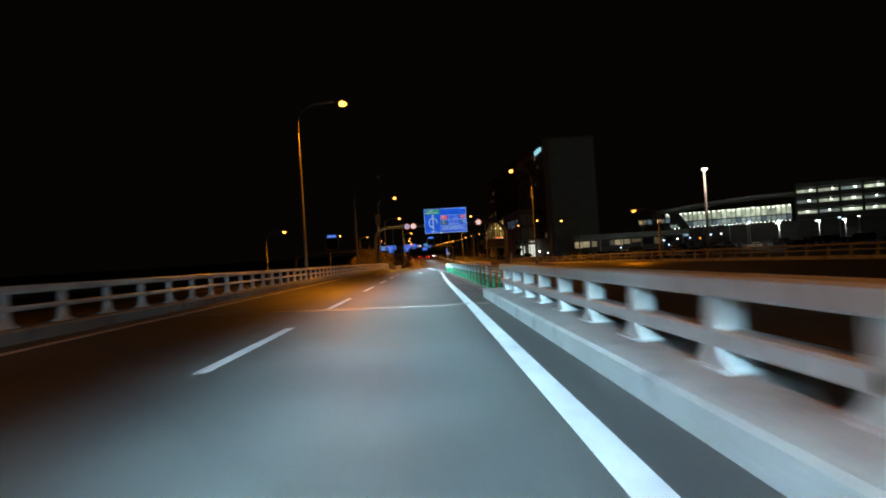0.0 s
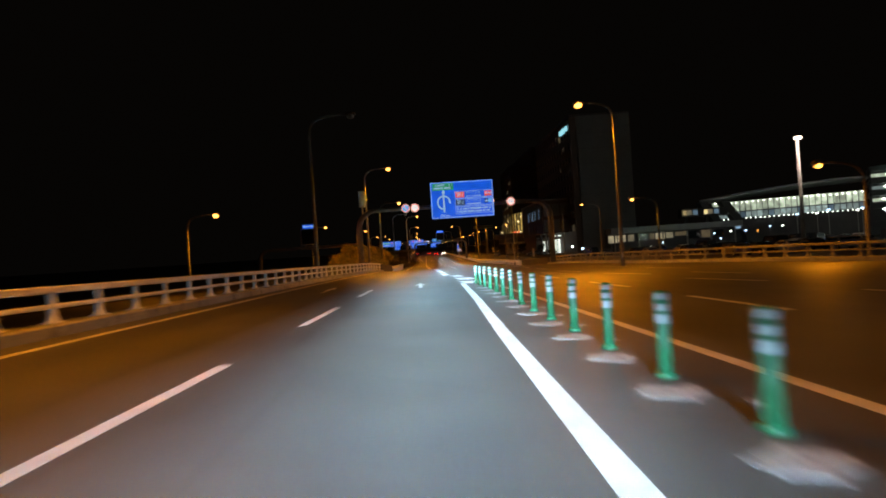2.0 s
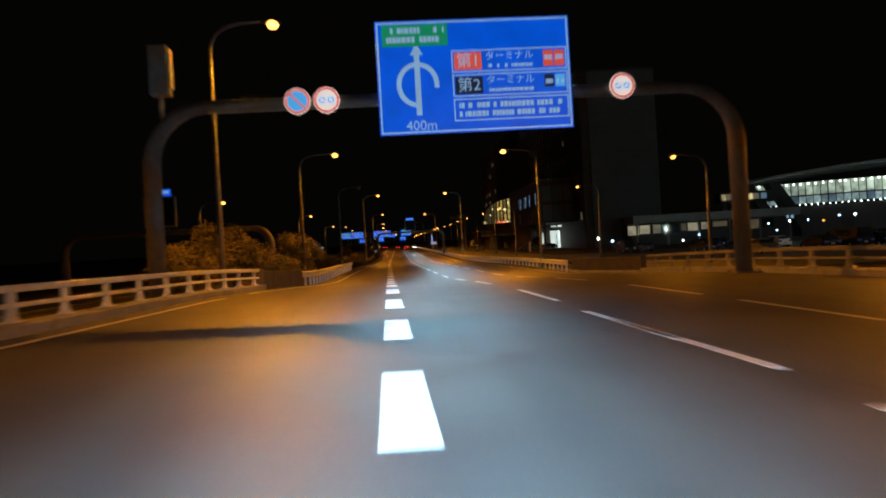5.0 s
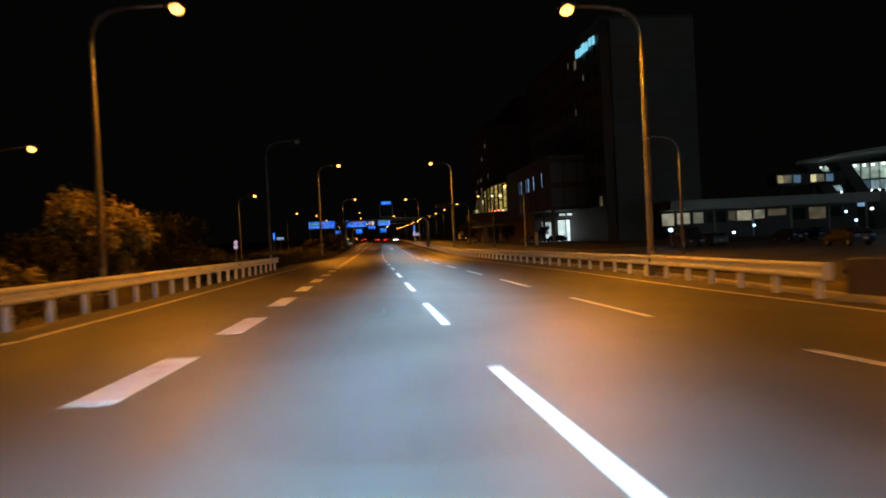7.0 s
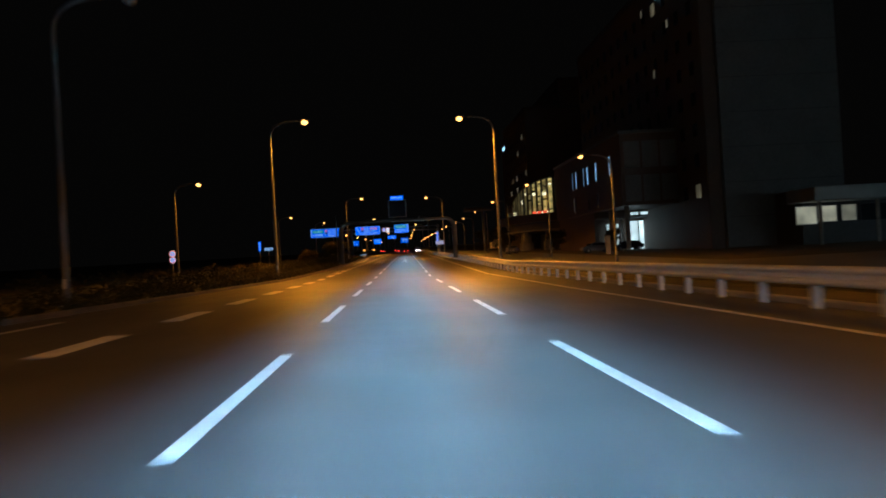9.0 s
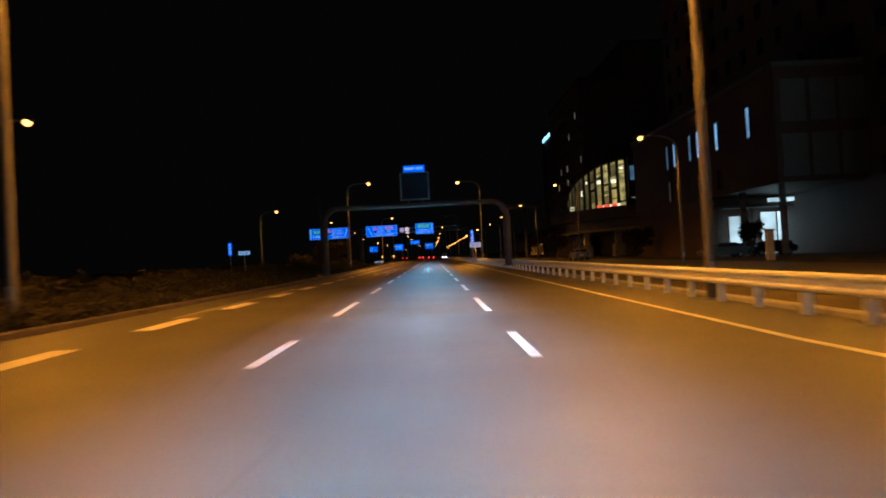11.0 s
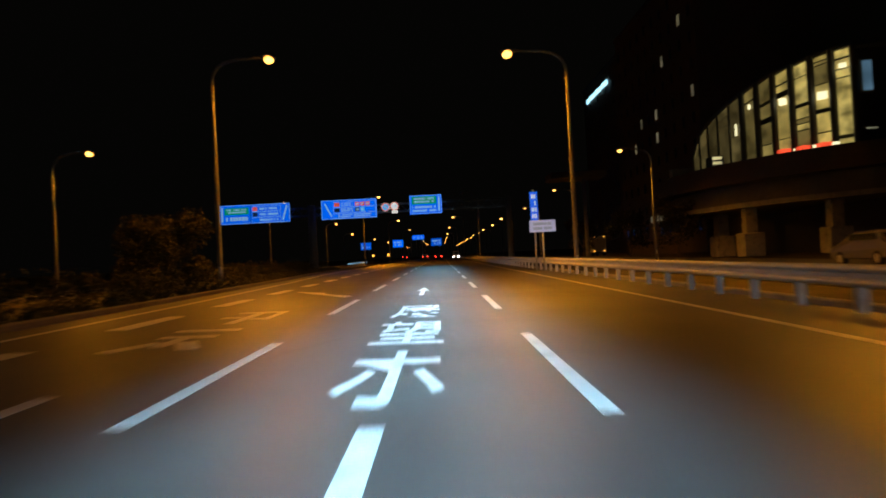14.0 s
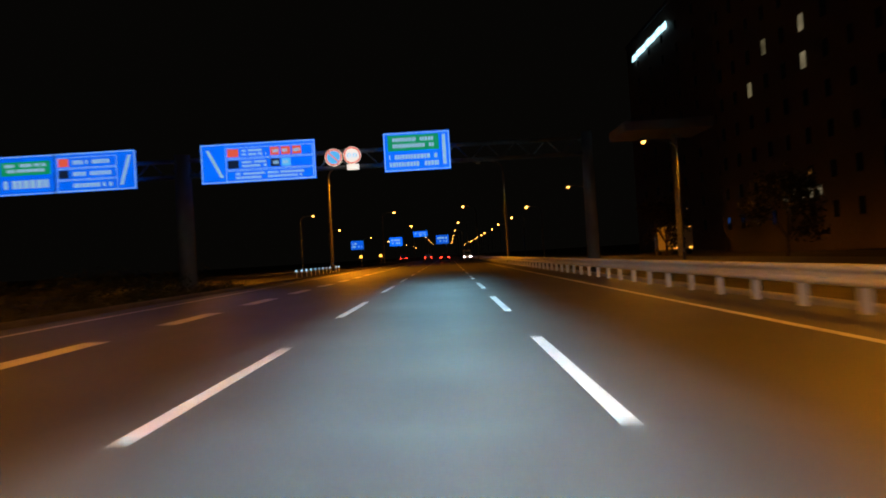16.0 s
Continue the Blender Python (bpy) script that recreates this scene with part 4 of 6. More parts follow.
def build_gantry_one():
    y = 101.3
    t = thing("sign_gantry", "dark grey tube gantry spanning the merging roads", "gantry", 0, y, 0)
    arch(t, -10.7, 7.6, 6.05, 0.27, 0.2, 1.7, 0.0, LAMP_STEEL)
    x0, x1, z0, z1 = -3.75, 2.2, 4.85, 8.3
    s = thing("direction_sign", "large lit blue direction sign with roundabout arrow and terminal boxes", "road sign", 0, y - 0.5, 0)
    plate(s, "panel", x0, x1, z0, z1, 0, SIGN_BLUE, 0.05, bevel=0.02)
    outline(s, x0 + 0.04, x1 - 0.04, z0 + 0.04, z1 - 0.04, -0.032, 0.05, SIGN_WHITE)
    sign_back(s, x0, x1, z0, z1)
    g = plate(s, "green_panel", x0 + 0.2, x0 + 2.2, z1 - 0.78, z1 - 0.12, -0.034, SIGN_GREEN, 0.015)
    bar_rows(g, x0 + 0.32, x0 + 2.1, z1 - 0.72, z1 - 0.16, -0.045, 2, SIGN_WHITE, 3)
    # arrow with the ring road
    cx, cz = x0 + 1.22, z0 + 1.5
    bm = B()
    add_box(bm, cx, -0.036, cz, 0.17, 0.01, 1.85)
    v = [bm.verts.new(p) for p in ((cx - 0.2, -0.036, cz + 0.9), (cx + 0.2, -0.036, cz + 0.9), (cx, -0.036, cz + 1.28))]
    bm.faces.new(v)
    part("arrow", bm, SIGN_WHITE, s)
    bm = B()
    n = 26
    pts = [(cx + 0.58 * math.cos(a), cz + 0.62 * math.sin(a)) for a in [radians(-10 + 280 * k / n) for k in range(n + 1)]]
    for (ax, az), (bx, bz) in zip(pts, pts[1:]):
        d = Vector((bx - ax, 0, bz - az))
        nrm = Vector((-d.z, 0, d.x)).normalized() * 0.075
        vs = [bm.verts.new(Vector((px, -0.0362, pz)) + q) for px, pz, q in ((ax, az, nrm), (bx, bz, nrm), (bx, bz, -nrm), (ax, az, -nrm))]
        bm.faces.new(vs)
    part("ring", bm, SIGN_WHITE, s)
    legend(s, "400m", cx + 0.05, z0 + 0.25, -0.036, 0.42)
    for i, (mat_box, digit) in enumerate(((SIGN_RED, "第1"), (SIGN_NAVY, "第2"), (None, ""))):
        b1 = z1 - 0.95 - 0.74 * i
        b0 = b1 - 0.68
        a0, a1 = x0 + 2.28, x1 - 0.12
        outline(s, a0, a1, b0, b1, -0.034, 0.035, SIGN_WHITE)
        if mat_box:
            p = plate(s, "terminal_box", a0 + 0.08, a0 + 0.92, b0 + 0.08, b1 - 0.08, -0.036, mat_box, 0.014)
            legend(p, digit, a0 + 0.5, b0 + 0.33, -0.046, 0.48)
            legend(s, "ターミナル", a0 + 1.78, b0 + 0.46, -0.036, 0.30)
            bar_rows(s, a0 + 1.1, a0 + 2.5, b0 + 0.09, b0 + 0.25, -0.036, 1, SIGN_WHITE, 20 + i)
            for k in range(2):
                q = plate(s, "parking_box", a1 - 0.72 + 0.34 * k, a1 - 0.42 + 0.34 * k, b0 + (0.1 if i == 0 else 0.2), b1 - 0.1, -0.036, SIGN_RED if i == 0 else (SIGN_NAVY if k == 0 else DISC_BLUE), 0.014)
                bar_rows(q, a1 - 0.69 + 0.34 * k, a1 - 0.45 + 0.34 * k, b0 + 0.25, b1 - 0.2, -0.046, 1, SIGN_WHITE, 30 + i + k)
        else:
            bar_rows(s, a0 + 0.15, a1 - 0.15, b0 + 0.08, b1 - 0.08, -0.036, 2, SIGN_WHITE, 9)
    round_sign(-6.2, y - 0.35, 6.05, "blue", "round no-parking sign, red ring on blue, on the gantry beam")
    round_sign(-5.32, y - 0.35, 6.05, "num", "round speed limit sign with red ring on the gantry beam")
    round_sign(3.85, y - 0.35, 6.1, "num", "round speed limit sign with red ring beside the direction sign")
    # detector box on the left leg
    bx = thing("detector_box", "grey equipment box on a short post above the gantry", "equipment box", -10.3, y, 6.05)
    bm = B()
    add_box(bm, 0, 0, 1.15, 0.55, 0.5, 1.5, 0.03)
    part("cabinet", bm, STEEL_GREY, bx)
    bm = B()
    add_tube(bm, [(0, 0, -0.3), (0, 0, 0.45)], 0.07, 10)
    part("post", bm, STEEL_GREY, bx)
    bm = B()
    add_box(bm, 0.33, -0.05, 1.2, 0.06, 0.36, 1.2, 0.01)
    part("side_panel", bm, WALL_CREAM, bx)


def display_gantry(x0, x1, y, z_beam, sx, w, zt, label, legs=True):
    t = thing("display_gantry", label, "gantry", 0, y, 0)
    arch(t, x0, x1, z_beam, 0.31, 0.19, 1.25, gz(x0) if legs else -0.4, LAMP_STEEL)
    # truss webs between twin tubes
    d = thing("message_display", "unlit message display in a pale frame, lit blue name bar", "display board", sx, y - 0.1, z_beam)
    hw = w / 2
    top = zt - z_beam
    for nm, a in (("frame_side", -hw), ("frame_side", hw)):
        bm = B()
        add_box(bm, a, 0, top * 0.5 + 0.2, 0.13, 0.3, top - 0.4, 0.015)
        part(nm, bm, STEEL_DULL, d)
    for z in (0.47, top - 0.05):
        bm = B()
        add_box(bm, 0, 0, z, w - 0.12, 0.3, 0.1, 0.015)
        part("frame_bar", bm, STEEL_DULL, d)
    bm = B()
    add_box(bm, 0, 0.02, top * 0.5 + 0.21, w - 0.14, 0.2, top - 0.62)
    part("screen", bm, SCREEN_BLACK, d, "black unlit screen")
    for a in (-hw * 0.5, hw * 0.5):
        bm = B()
        add_box(bm, a, 0.1, 0.27, 0.12, 0.12, 0.36, 0.01)
        part("mount", bm, STEEL_DARK, d)
    bm = B()
    add_box(bm, 0, -0.02, top + 0.27, w * 0.76, 0.22, 0.52, 0.02)
    p = part("name_bar", bm, SIGN_BLUE, d, "lit blue name bar")
    bar_rows(p, -hw * 0.68, hw * 0.68, top + 0.1, top + 0.48, -0.135, 1, SIGN_WHITE, 77, 0.95)
    return t


def panel_sign(x0, x1, z0, z1, y, label, kind, seed):
    s = thing("direction_sign", label, "road sign", 0, y, 0)
    plate(s, "panel", x0, x1, z0, z1, 0, SIGN_BLUE, 0.05, bevel=0.02)
    outline(s, x0 + 0.03, x1 - 0.03, z0 + 0.03, z1 - 0.03, -0.032, 0.04, SIGN_WHITE)
    sign_back(s, x0, x1, z0, z1)
    yy = -0.036

    def slant(xa, za, xb, zb):
        bm = B()
        v = [bm.verts.new((px, yy, pz)) for px, pz in ((xa - 0.09, za), (xa + 0.09, za), (xb + 0.09, zb), (xb - 0.09, zb))]
        bm.faces.new(v)
        part("lane_arrow", bm, SIGN_WHITE, s)
    if kind == "c":
        g = plate(s, "green_panel", x0 + 0.22, x1 - 0.55, z0 + (z1 - z0) * 0.52, z1 - 0.14, yy, SIGN_GREEN, 0.015)
        bar_rows(g, x0 + 0.45, x1 - 0.8, z0 + (z1 - z0) * 0.57, z1 - 0.22, yy - 0.012, 2, SIGN_WHITE, seed)
        bar_rows(s, x0 + 0.25, x1 - 0.6, z0 + 0.16, z0 + (z1 - z0) * 0.46, yy, 2, SIGN_WHITE, seed + 1)
        slant(x1 - 0.3, z0 + 0.25, x1 - 0.3, z1 - 0.2)
    elif kind == "b":
        slant(x0 + 1.05, z0 + 0.28, x0 + 0.35, z1 - 0.3)
        for r in range(3):
            b0 = z1 - 0.18 - 0.58 * (r + 1)
            outline(s, x0 + 1.25, x1 - 0.12, b0, b0 + 0.54, yy, 0.025, SIGN_WHITE)
            if r < 2:
                plate(s, "terminal_box", x0 + 1.35, x0 + 1.9, b0 + 0.07, b0 + 0.47, yy - 0.008, SIGN_RED if r == 0 else SIGN_NAVY, 0.012)
                bar_rows(s, x0 + 2.05, x0 + 3.3, b0 + 0.08, b0 + 0.46, yy, 2, SIGN_WHITE, seed + r)
                for k in range(3 if r == 0 else 2):
                    q = plate(s, "parking_box", x0 + 3.5 + 0.55 * k, x0 + 3.95 + 0.55 * k, b0 + 0.07, b0 + 0.47, yy - 0.008, SIGN_RED if r == 0 else (SIGN_NAVY if k == 0 else DISC_BLUE), 0.012)
                    bar_rows(q, x0 + 3.55 + 0.55 * k, x0 + 3.9 + 0.55 * k, b0 + 0.14, b0 + 0.4, yy - 0.016, 1, SIGN_WHITE, seed + 5 + k)
            else:
                bar_rows(s, x0 + 1.7, x1 - 0.6, b0 + 0.08, b0 + 0.46, yy, 2, SIGN_WHITE, seed + r)
    else:
        xm = x0 + (x1 - x0) * 0.44
        bm = B()
        add_box(bm, xm, yy, (z0 + z1) / 2, 0.05, 0.01, z1 - z0)
        part("divider", bm, SIGN_NAVY, s)
        g = plate(s, "green_panel", x0 + 0.5, xm - 0.2, z0 + (z1 - z0) * 0.5, z1 - 0.3, yy, SIGN_GREEN, 0.015)
        bar_rows(g, x0 + 0.7, xm - 0.4, z0 + (z1 - z0) * 0.55, z1 - 0.36, yy - 0.012, 2, SIGN_WHITE, seed)
        bar_rows(s, x0 + 0.6, xm - 0.3, z0 + 0.2, z0 + (z1 - z0) * 0.44, yy, 1, SIGN_WHITE, seed + 1)
        slant(x0 + 0.25, z0 + 0.25, x0 + 0.25, z1 - 0.2)
        for r in range(3):
            b0 = z1 - 0.18 - 0.58 * (r + 1)
            outline(s, xm + 0.12, x1 - 0.95, b0, b0 + 0.54, yy, 0.025, SIGN_WHITE)
            if r < 2:
                plate(s, "terminal_box", xm + 0.2, xm + 0.7, b0 + 0.07, b0 + 0.47, yy - 0.008, SIGN_RED if r == 0 else SIGN_NAVY, 0.012)
            bar_rows(s, xm + 0.9, x1 - 1.2, b0 + 0.1, b0 + 0.44, yy, 1, SIGN_WHITE, seed + 7 + r)
        slant(x1 - 0.75, z0 + 0.25, x1 - 0.3, z1 - 0.25)
    return s


def post_sign(x, y, z0, z1, w, material, label, rows=3, post_top=None, base=-0.3, vertical=False):
    s = thing("post_sign", label, "sign", x, y, base)
    bm = B()
    add_tube(bm, [(0, 0.09, 0), (0, 0.09, (post_top or z1) - base)], 0.06, 10)
    part("post", bm, STEEL_GREY, s, smooth=True)
    plate(s, "panel", -w / 2, w / 2, z0 - base, z1 - base, 0, material, 0.05, bevel=0.01)
    ink = SIGN_WHITE if material not in (SIGN_WHITE, SIGN_BOARD) else SIGN_INK
    bar_rows(s, -w * 0.36, w * 0.36, z0 - base + 0.08, z1 - base - 0.08, -0.032, rows, ink, int(y), 0.9)
    return s


def build_signs():
    before = set(bpy.data.objects)
    build_gantry_one()
    for ob in set(bpy.data.objects) - before:
        if ob.parent is None:
            ob.location.z += hump(60)
    display_gantry(-6.6, 8.45, 249.6, 5.5, 1.02, 2.28, 8.22, "dark grey tube gantry over the road carrying a message display")
    display_gantry(-27.0, -12.3, 134.0, 4.2, -20.1, 2.2, 6.85, "dark tube gantry over the service road carrying a display", False)
    y = 327.4
    t = thing("sign_gantry", "dark steel gantry carrying three blue direction signs", "gantry", 0, y + 0.5, 0)
    for x, r in ((-11.0, 0.45), (9.6, 0.32)):
        bm = B()
        add_tube(bm, [(x, 0, gz(x)), (x, 0, 4), (x, 0, 7.0)], [r, r * 0.92, r * 0.85], 14)
        part("leg", bm, STEEL_DARK, t, smooth=True)
    for z in (5.9, 6.7):
        bm = B()
        add_tube(bm, [(-20.2, 0, z), (-5, 0, z), (9.6, 0, z)], 0.11, 10)
        part("beam", bm, STEEL_DARK, t, smooth=True)
    for i in range(19):
        xa = -19.6 + 1.55 * i
        bm = B()
        add_tube(bm, [(xa, 0, 5.9), (xa + 0.78, 0, 6.7)], 0.035, 6)
        add_tube(bm, [(xa + 0.78, 0, 6.7), (xa + 1.55, 0, 5.9)], 0.035, 6)
        part("web_bar", bm, STEEL_DARK, t)
    panel_sign(-20.4, -13.15, 5.38, 7.36, y, "lit blue direction sign of two panels with a green inset", "a", 40)
    panel_sign(-9.9, -4.15, 5.38, 7.36, y, "lit blue direction sign with red and black number boxes", "b", 50)
    panel_sign(-0.72, 2.62, 5.46, 7.42, y, "lit blue direction sign with a green inset and straight arrow", "c", 60)
    round_sign(-3.25, y, 6.37, "blue", "round no-parking sign on the far gantry", 0.44)
    round_sign(-2.32, y, 6.42, "num", "round speed limit sign on the far gantry", 0.44)
    p = thing("supplementary_plate", "small white plate under the round speed sign", "sign", -2.3, y, 5.87)
    plate(p, "panel", -0.3, 0.3, -0.18, 0.1, 0, DISC_WHITE, 0.03)
    bm = B()
    add_box(bm, 0, 0.26, 0.12, 0.07, 0.5, 0.07)
    part("bracket", bm, STEEL_GREY, p)
    post_sign(7.98, 294.6, 2.85, 4.6, 0.46, SIGN_BLUE, "tall narrow lit blue sign with white characters on a post", 4, 4.75)
    post_sign(8.35, 294.0, 2.15, 2.85, 1.55, SIGN_BOARD, "white lit information board low on a post", 2, 2.85)
    post_sign(-24.0, 292.9, 2.78, 3.30, 1.6, SIGN_WHITE, "white lit board beside the service road", 1)
    post_sign(-24.9, 289.0, 2.75, 4.4, 0.45, SIGN_BLUE, "narrow lit blue sign beside the service road", 4)
    bm = B()
    add_tube(bm, [(-7.65, 255.1, -0.3), (-7.65, 255.1, 3.5), (-7.65, 255.1, 7.0)], [0.09, 0.08, 0.065], 10)
    shape("camera_pole", bm, LAMP_STEEL, "slim bare grey pole beside the gantry leg", "pole", smooth=True)
    for z in (1.9, 2.55):
        round_sign(-22.5, 230.0, z, "blue", "small round blue sign stacked on a post by the service road", 0.33)
    bm = B()
    add_tube(bm, [(-22.5, 230.14, -0.4), (-22.5, 230.14, 2.9)], 0.05, 8)
    shape("sign_post", bm, STEEL_GREY, "thin grey post of two round signs", "post")
    for x, z, w, h in ((-20.6, 5.0, 3.2, 2.2), (-10.7, 5.3, 3.2, 2.2), (-4.4, 6.9, 3.6, 1.4), (1.1, 5.2, 3.2, 2.2)):
        f = thing("far_direction_sign", "distant lit blue direction sign over the road", "road sign", x, 480, z, "far signs")
        plate(f, "panel", -w / 2, w / 2, -h / 2, h / 2, 0, SIGN_BLUE, 0.05)
        bar_rows(f, -w * 0.4, w * 0.4, -h * 0.35, h * 0.35, -0.03, 2, SIGN_WHITE, int(x * 7) + 99, 0.6)
        bm = B()
        add_tube(bm, [(w * 0.3, 0.2, -h / 2 - z), (w * 0.3, 0.2, h / 2)], 0.12, 8)
        part("post", bm, STEEL_DARK, f)


# ---- plants ----
def leaf_cloud(bm, clumps, count, size, seed):
    """Small leaves strewn through clumps (x, y, z, radius)."""
    random.seed(seed)
    total = sum(c[3] ** 2 for c in clumps)
    for cx, cy, cz, r in clumps:
        for _ in range(int(count * r * r / total)):
            d = Vector((random.gauss(0, 1), random.gauss(0, 1), random.gauss(0, 1))).normalized()
            p = Vector((cx, cy, cz)) + d * r * (random.random() ** 0.35) * random.uniform(0.8, 1.12)
            if p.z < 0.02:
                continue
            a = Vector((random.gauss(0, 1), random.gauss(0, 1), random.gauss(0, 0.6))).normalized()
            b = d.cross(a)
            if b.length < 0.1:
                continue
            b.normalize()
            s = size * random.uniform(0.6, 1.4)
            vs = [bm.verts.new(p + q) for q in (a * -s, b * s * 0.45, a * s, b * s * -0.45)]
            bm.faces.new(vs)


def tree(x, y, h, r, seed, label, leaves=2600, name="tree", size=0.16, leaf=None):
    random.seed(seed)
    t = thing(name, label, "tree" if name == "tree" else "shrub", x, y, -0.42)
    bm = B()
    tops = []
    add_tube(bm, [(0, 0, 0), (0.05, 0.03, h * 0.22), (0.1, 0, h * 0.45)], [0.14, 0.10, 0.06], 8)
    for k in range(6):
        a = k * 1.05 + random.uniform(-0.3, 0.3)
        e = (math.cos(a) * r * random.uniform(0.4, 0.75), math.sin(a) * r * random.uniform(0.4, 0.75), h * random.uniform(0.5, 0.85))
        add_tube(bm, [(0.05, 0, h * 0.2), (e[0] * 0.4, e[1] * 0.4, h * 0.4), e], [0.06, 0.045, 0.015], 6)
        tops.append(e)
    part("trunk", bm, BARK, t)
    bm = B()
    cl = [(e[0], e[1], e[2], r * random.uniform(0.34, 0.5)) for e in tops] + [(0, 0, h * 0.75, r * 0.5)]
    for _ in range(9):
        a, q = random.uniform(0, 6.28), random.uniform(0.25, 0.85)
        cl.append((math.cos(a) * r * q, math.sin(a) * r * q, h * random.uniform(0.25, 0.88) * (1.1 - 0.45 * q), r * random.uniform(0.2, 0.36)))
    leaf_cloud(bm, cl, leaves, size, seed + 1)
    # beyond y 143 crowns take the darkened leaves, shade put into the colour
    part("crown", bm, leaf or (LEAF_DARK if y > 143 else LEAF), t)
    return t


def hedge(line, y0, y1, h, w, seed, label):
    bm = B()
    random.seed(seed)
    n = int((y1 - y0) * 1.1)
    cl = []
    for i in range(n):
        y = y0 + (y1 - y0) * i / n
        cl.append((along(line, y) + random.uniform(-w / 3, w / 3), y, -0.25 + h * random.uniform(0.36, 0.54), h * random.uniform(0.40, 0.50)))
    leaf_cloud(bm, cl, n * 240, 0.075, seed)
    return shape("hedge", bm, LEAF_DARK, label, "hedge", kind="stuff")


def build_plants():
    tree(-14.0, 116.5, 3.3, 2.0, 1, "broad rounded shrub lit orange behind the railing", 5200, name="shrub", size=0.13)
    tree(-12.4, 120.5, 4.3, 2.3, 2, "tall rounded shrub in clumps, lit orange by the street lamps", 7000, name="shrub", size=0.13)
    tree(-10.3, 123.0, 2.5, 1.5, 3, "dense dark shrub behind the wing wall", 4200, name="shrub", size=0.12)
    tree(-10.9, 140.5, 4.4, 1.9, 16, "rounded broadleaf tree lit orange behind the lamp pole", 5200, size=0.13)
    tree(-11.6, 134.0, 1.9, 1.3, 17, "low dark shrub beside the crash barrier", 2400, name="shrub", size=0.12)
    tree(-9.6, 152.5, 2.0, 1.5, 18, "low dark shrub beside the verge", 2400, name="shrub", size=0.12)
    tree(-15.5, 147.0, 3.0, 2.4, 6, "dense dark shrub on the verge", name="shrub")
    tree(-14.5, 164.5, 4.8, 2.7, 4, "rounded broadleaf tree on the verge", 3200)
    tree(-18.0, 171.0, 3.6, 2.4, 7, "dark shrub on the verge", name="shrub")
    tree(-11.1, 285.5, 4.1, 2.3, 5, "broad rounded dark bush beside the road", 15000, name="shrub", size=0.075)
    tree(-17.5, 300.0, 2.8, 2.2, 9, "low shrub on the verge", name="shrub")
    tree(24.0, 318.0, 6.0, 2.8, 10, "dark street tree beside the side road", 2400)
    tree(25.5, 341.0, 6.5, 3.0, 11, "dark street tree beside the side road", 2400)
    tree(24.5, 366.0, 6.5, 3.0, 12, "dark street tree beside the side road", 2400)
    tree(29.0, 284.0, 4.0, 1.9, 13, "small dark tree in front of the building", 1800)
    tree(31.5, 256.0, 3.6, 1.3, 14, "small dark tree before the entrance", 1500)
    line = [(x - 1.7, y) for x, y in LEFT_KERB]
    hedge(line, 168, 246, 0.95, 1.2, 21, "clipped dark hedge along the verge")
    hedge(line, 252, 330, 0.85, 1.2, 22, "low brownish hedge along the verge")
    hedge([(x - 4.2, y) for x, y in LEFT_KERB], 176, 330, 1.75, 1.6, 23, "taller dark hedge behind the verge")
    hedge([(11.6, 122), (11.6, 300)], 131, 200, 0.5, 0.8, 24, "low dark planting behind the crash barrier")


# ---- buildings ----
def pane(parent, x, y, z, sx, sy, sz, material, name="window", frame=True):
    """A window: a pane in a thin frame, standing 5 cm proud of the wall."""
    bm = B()
    add_box(bm, x, y, z, sx, sy, sz)
    w = part(name, bm, material, parent)
    if frame:
        bm = B()
        f = 0.12
        if sx > sy:
            for dx, dz, a, b in ((0, sz / 2 + f / 2, sx + 2 * f, f), (0, -sz / 2 - f / 2, sx + 2 * f, f), (sx / 2 + f / 2, 0, f, sz), (-sx / 2 - f / 2, 0, f, sz)):
                add_box(bm, x + dx, y, z + dz, a, sy + 0.06, b)
        else:
            for dy, dz, a, b in ((0, sz / 2 + f / 2, sy + 2 * f, f), (0, -sz / 2 - f / 2, sy + 2 * f, f), (sy / 2 + f / 2, 0, f, sz), (-sy / 2 - f / 2, 0, f, sz)):
                add_box(bm, x, y + dy, z + dz, sx + 0.06, a, b)
        part("frame", bm, STEEL_DARK, w)
    return w


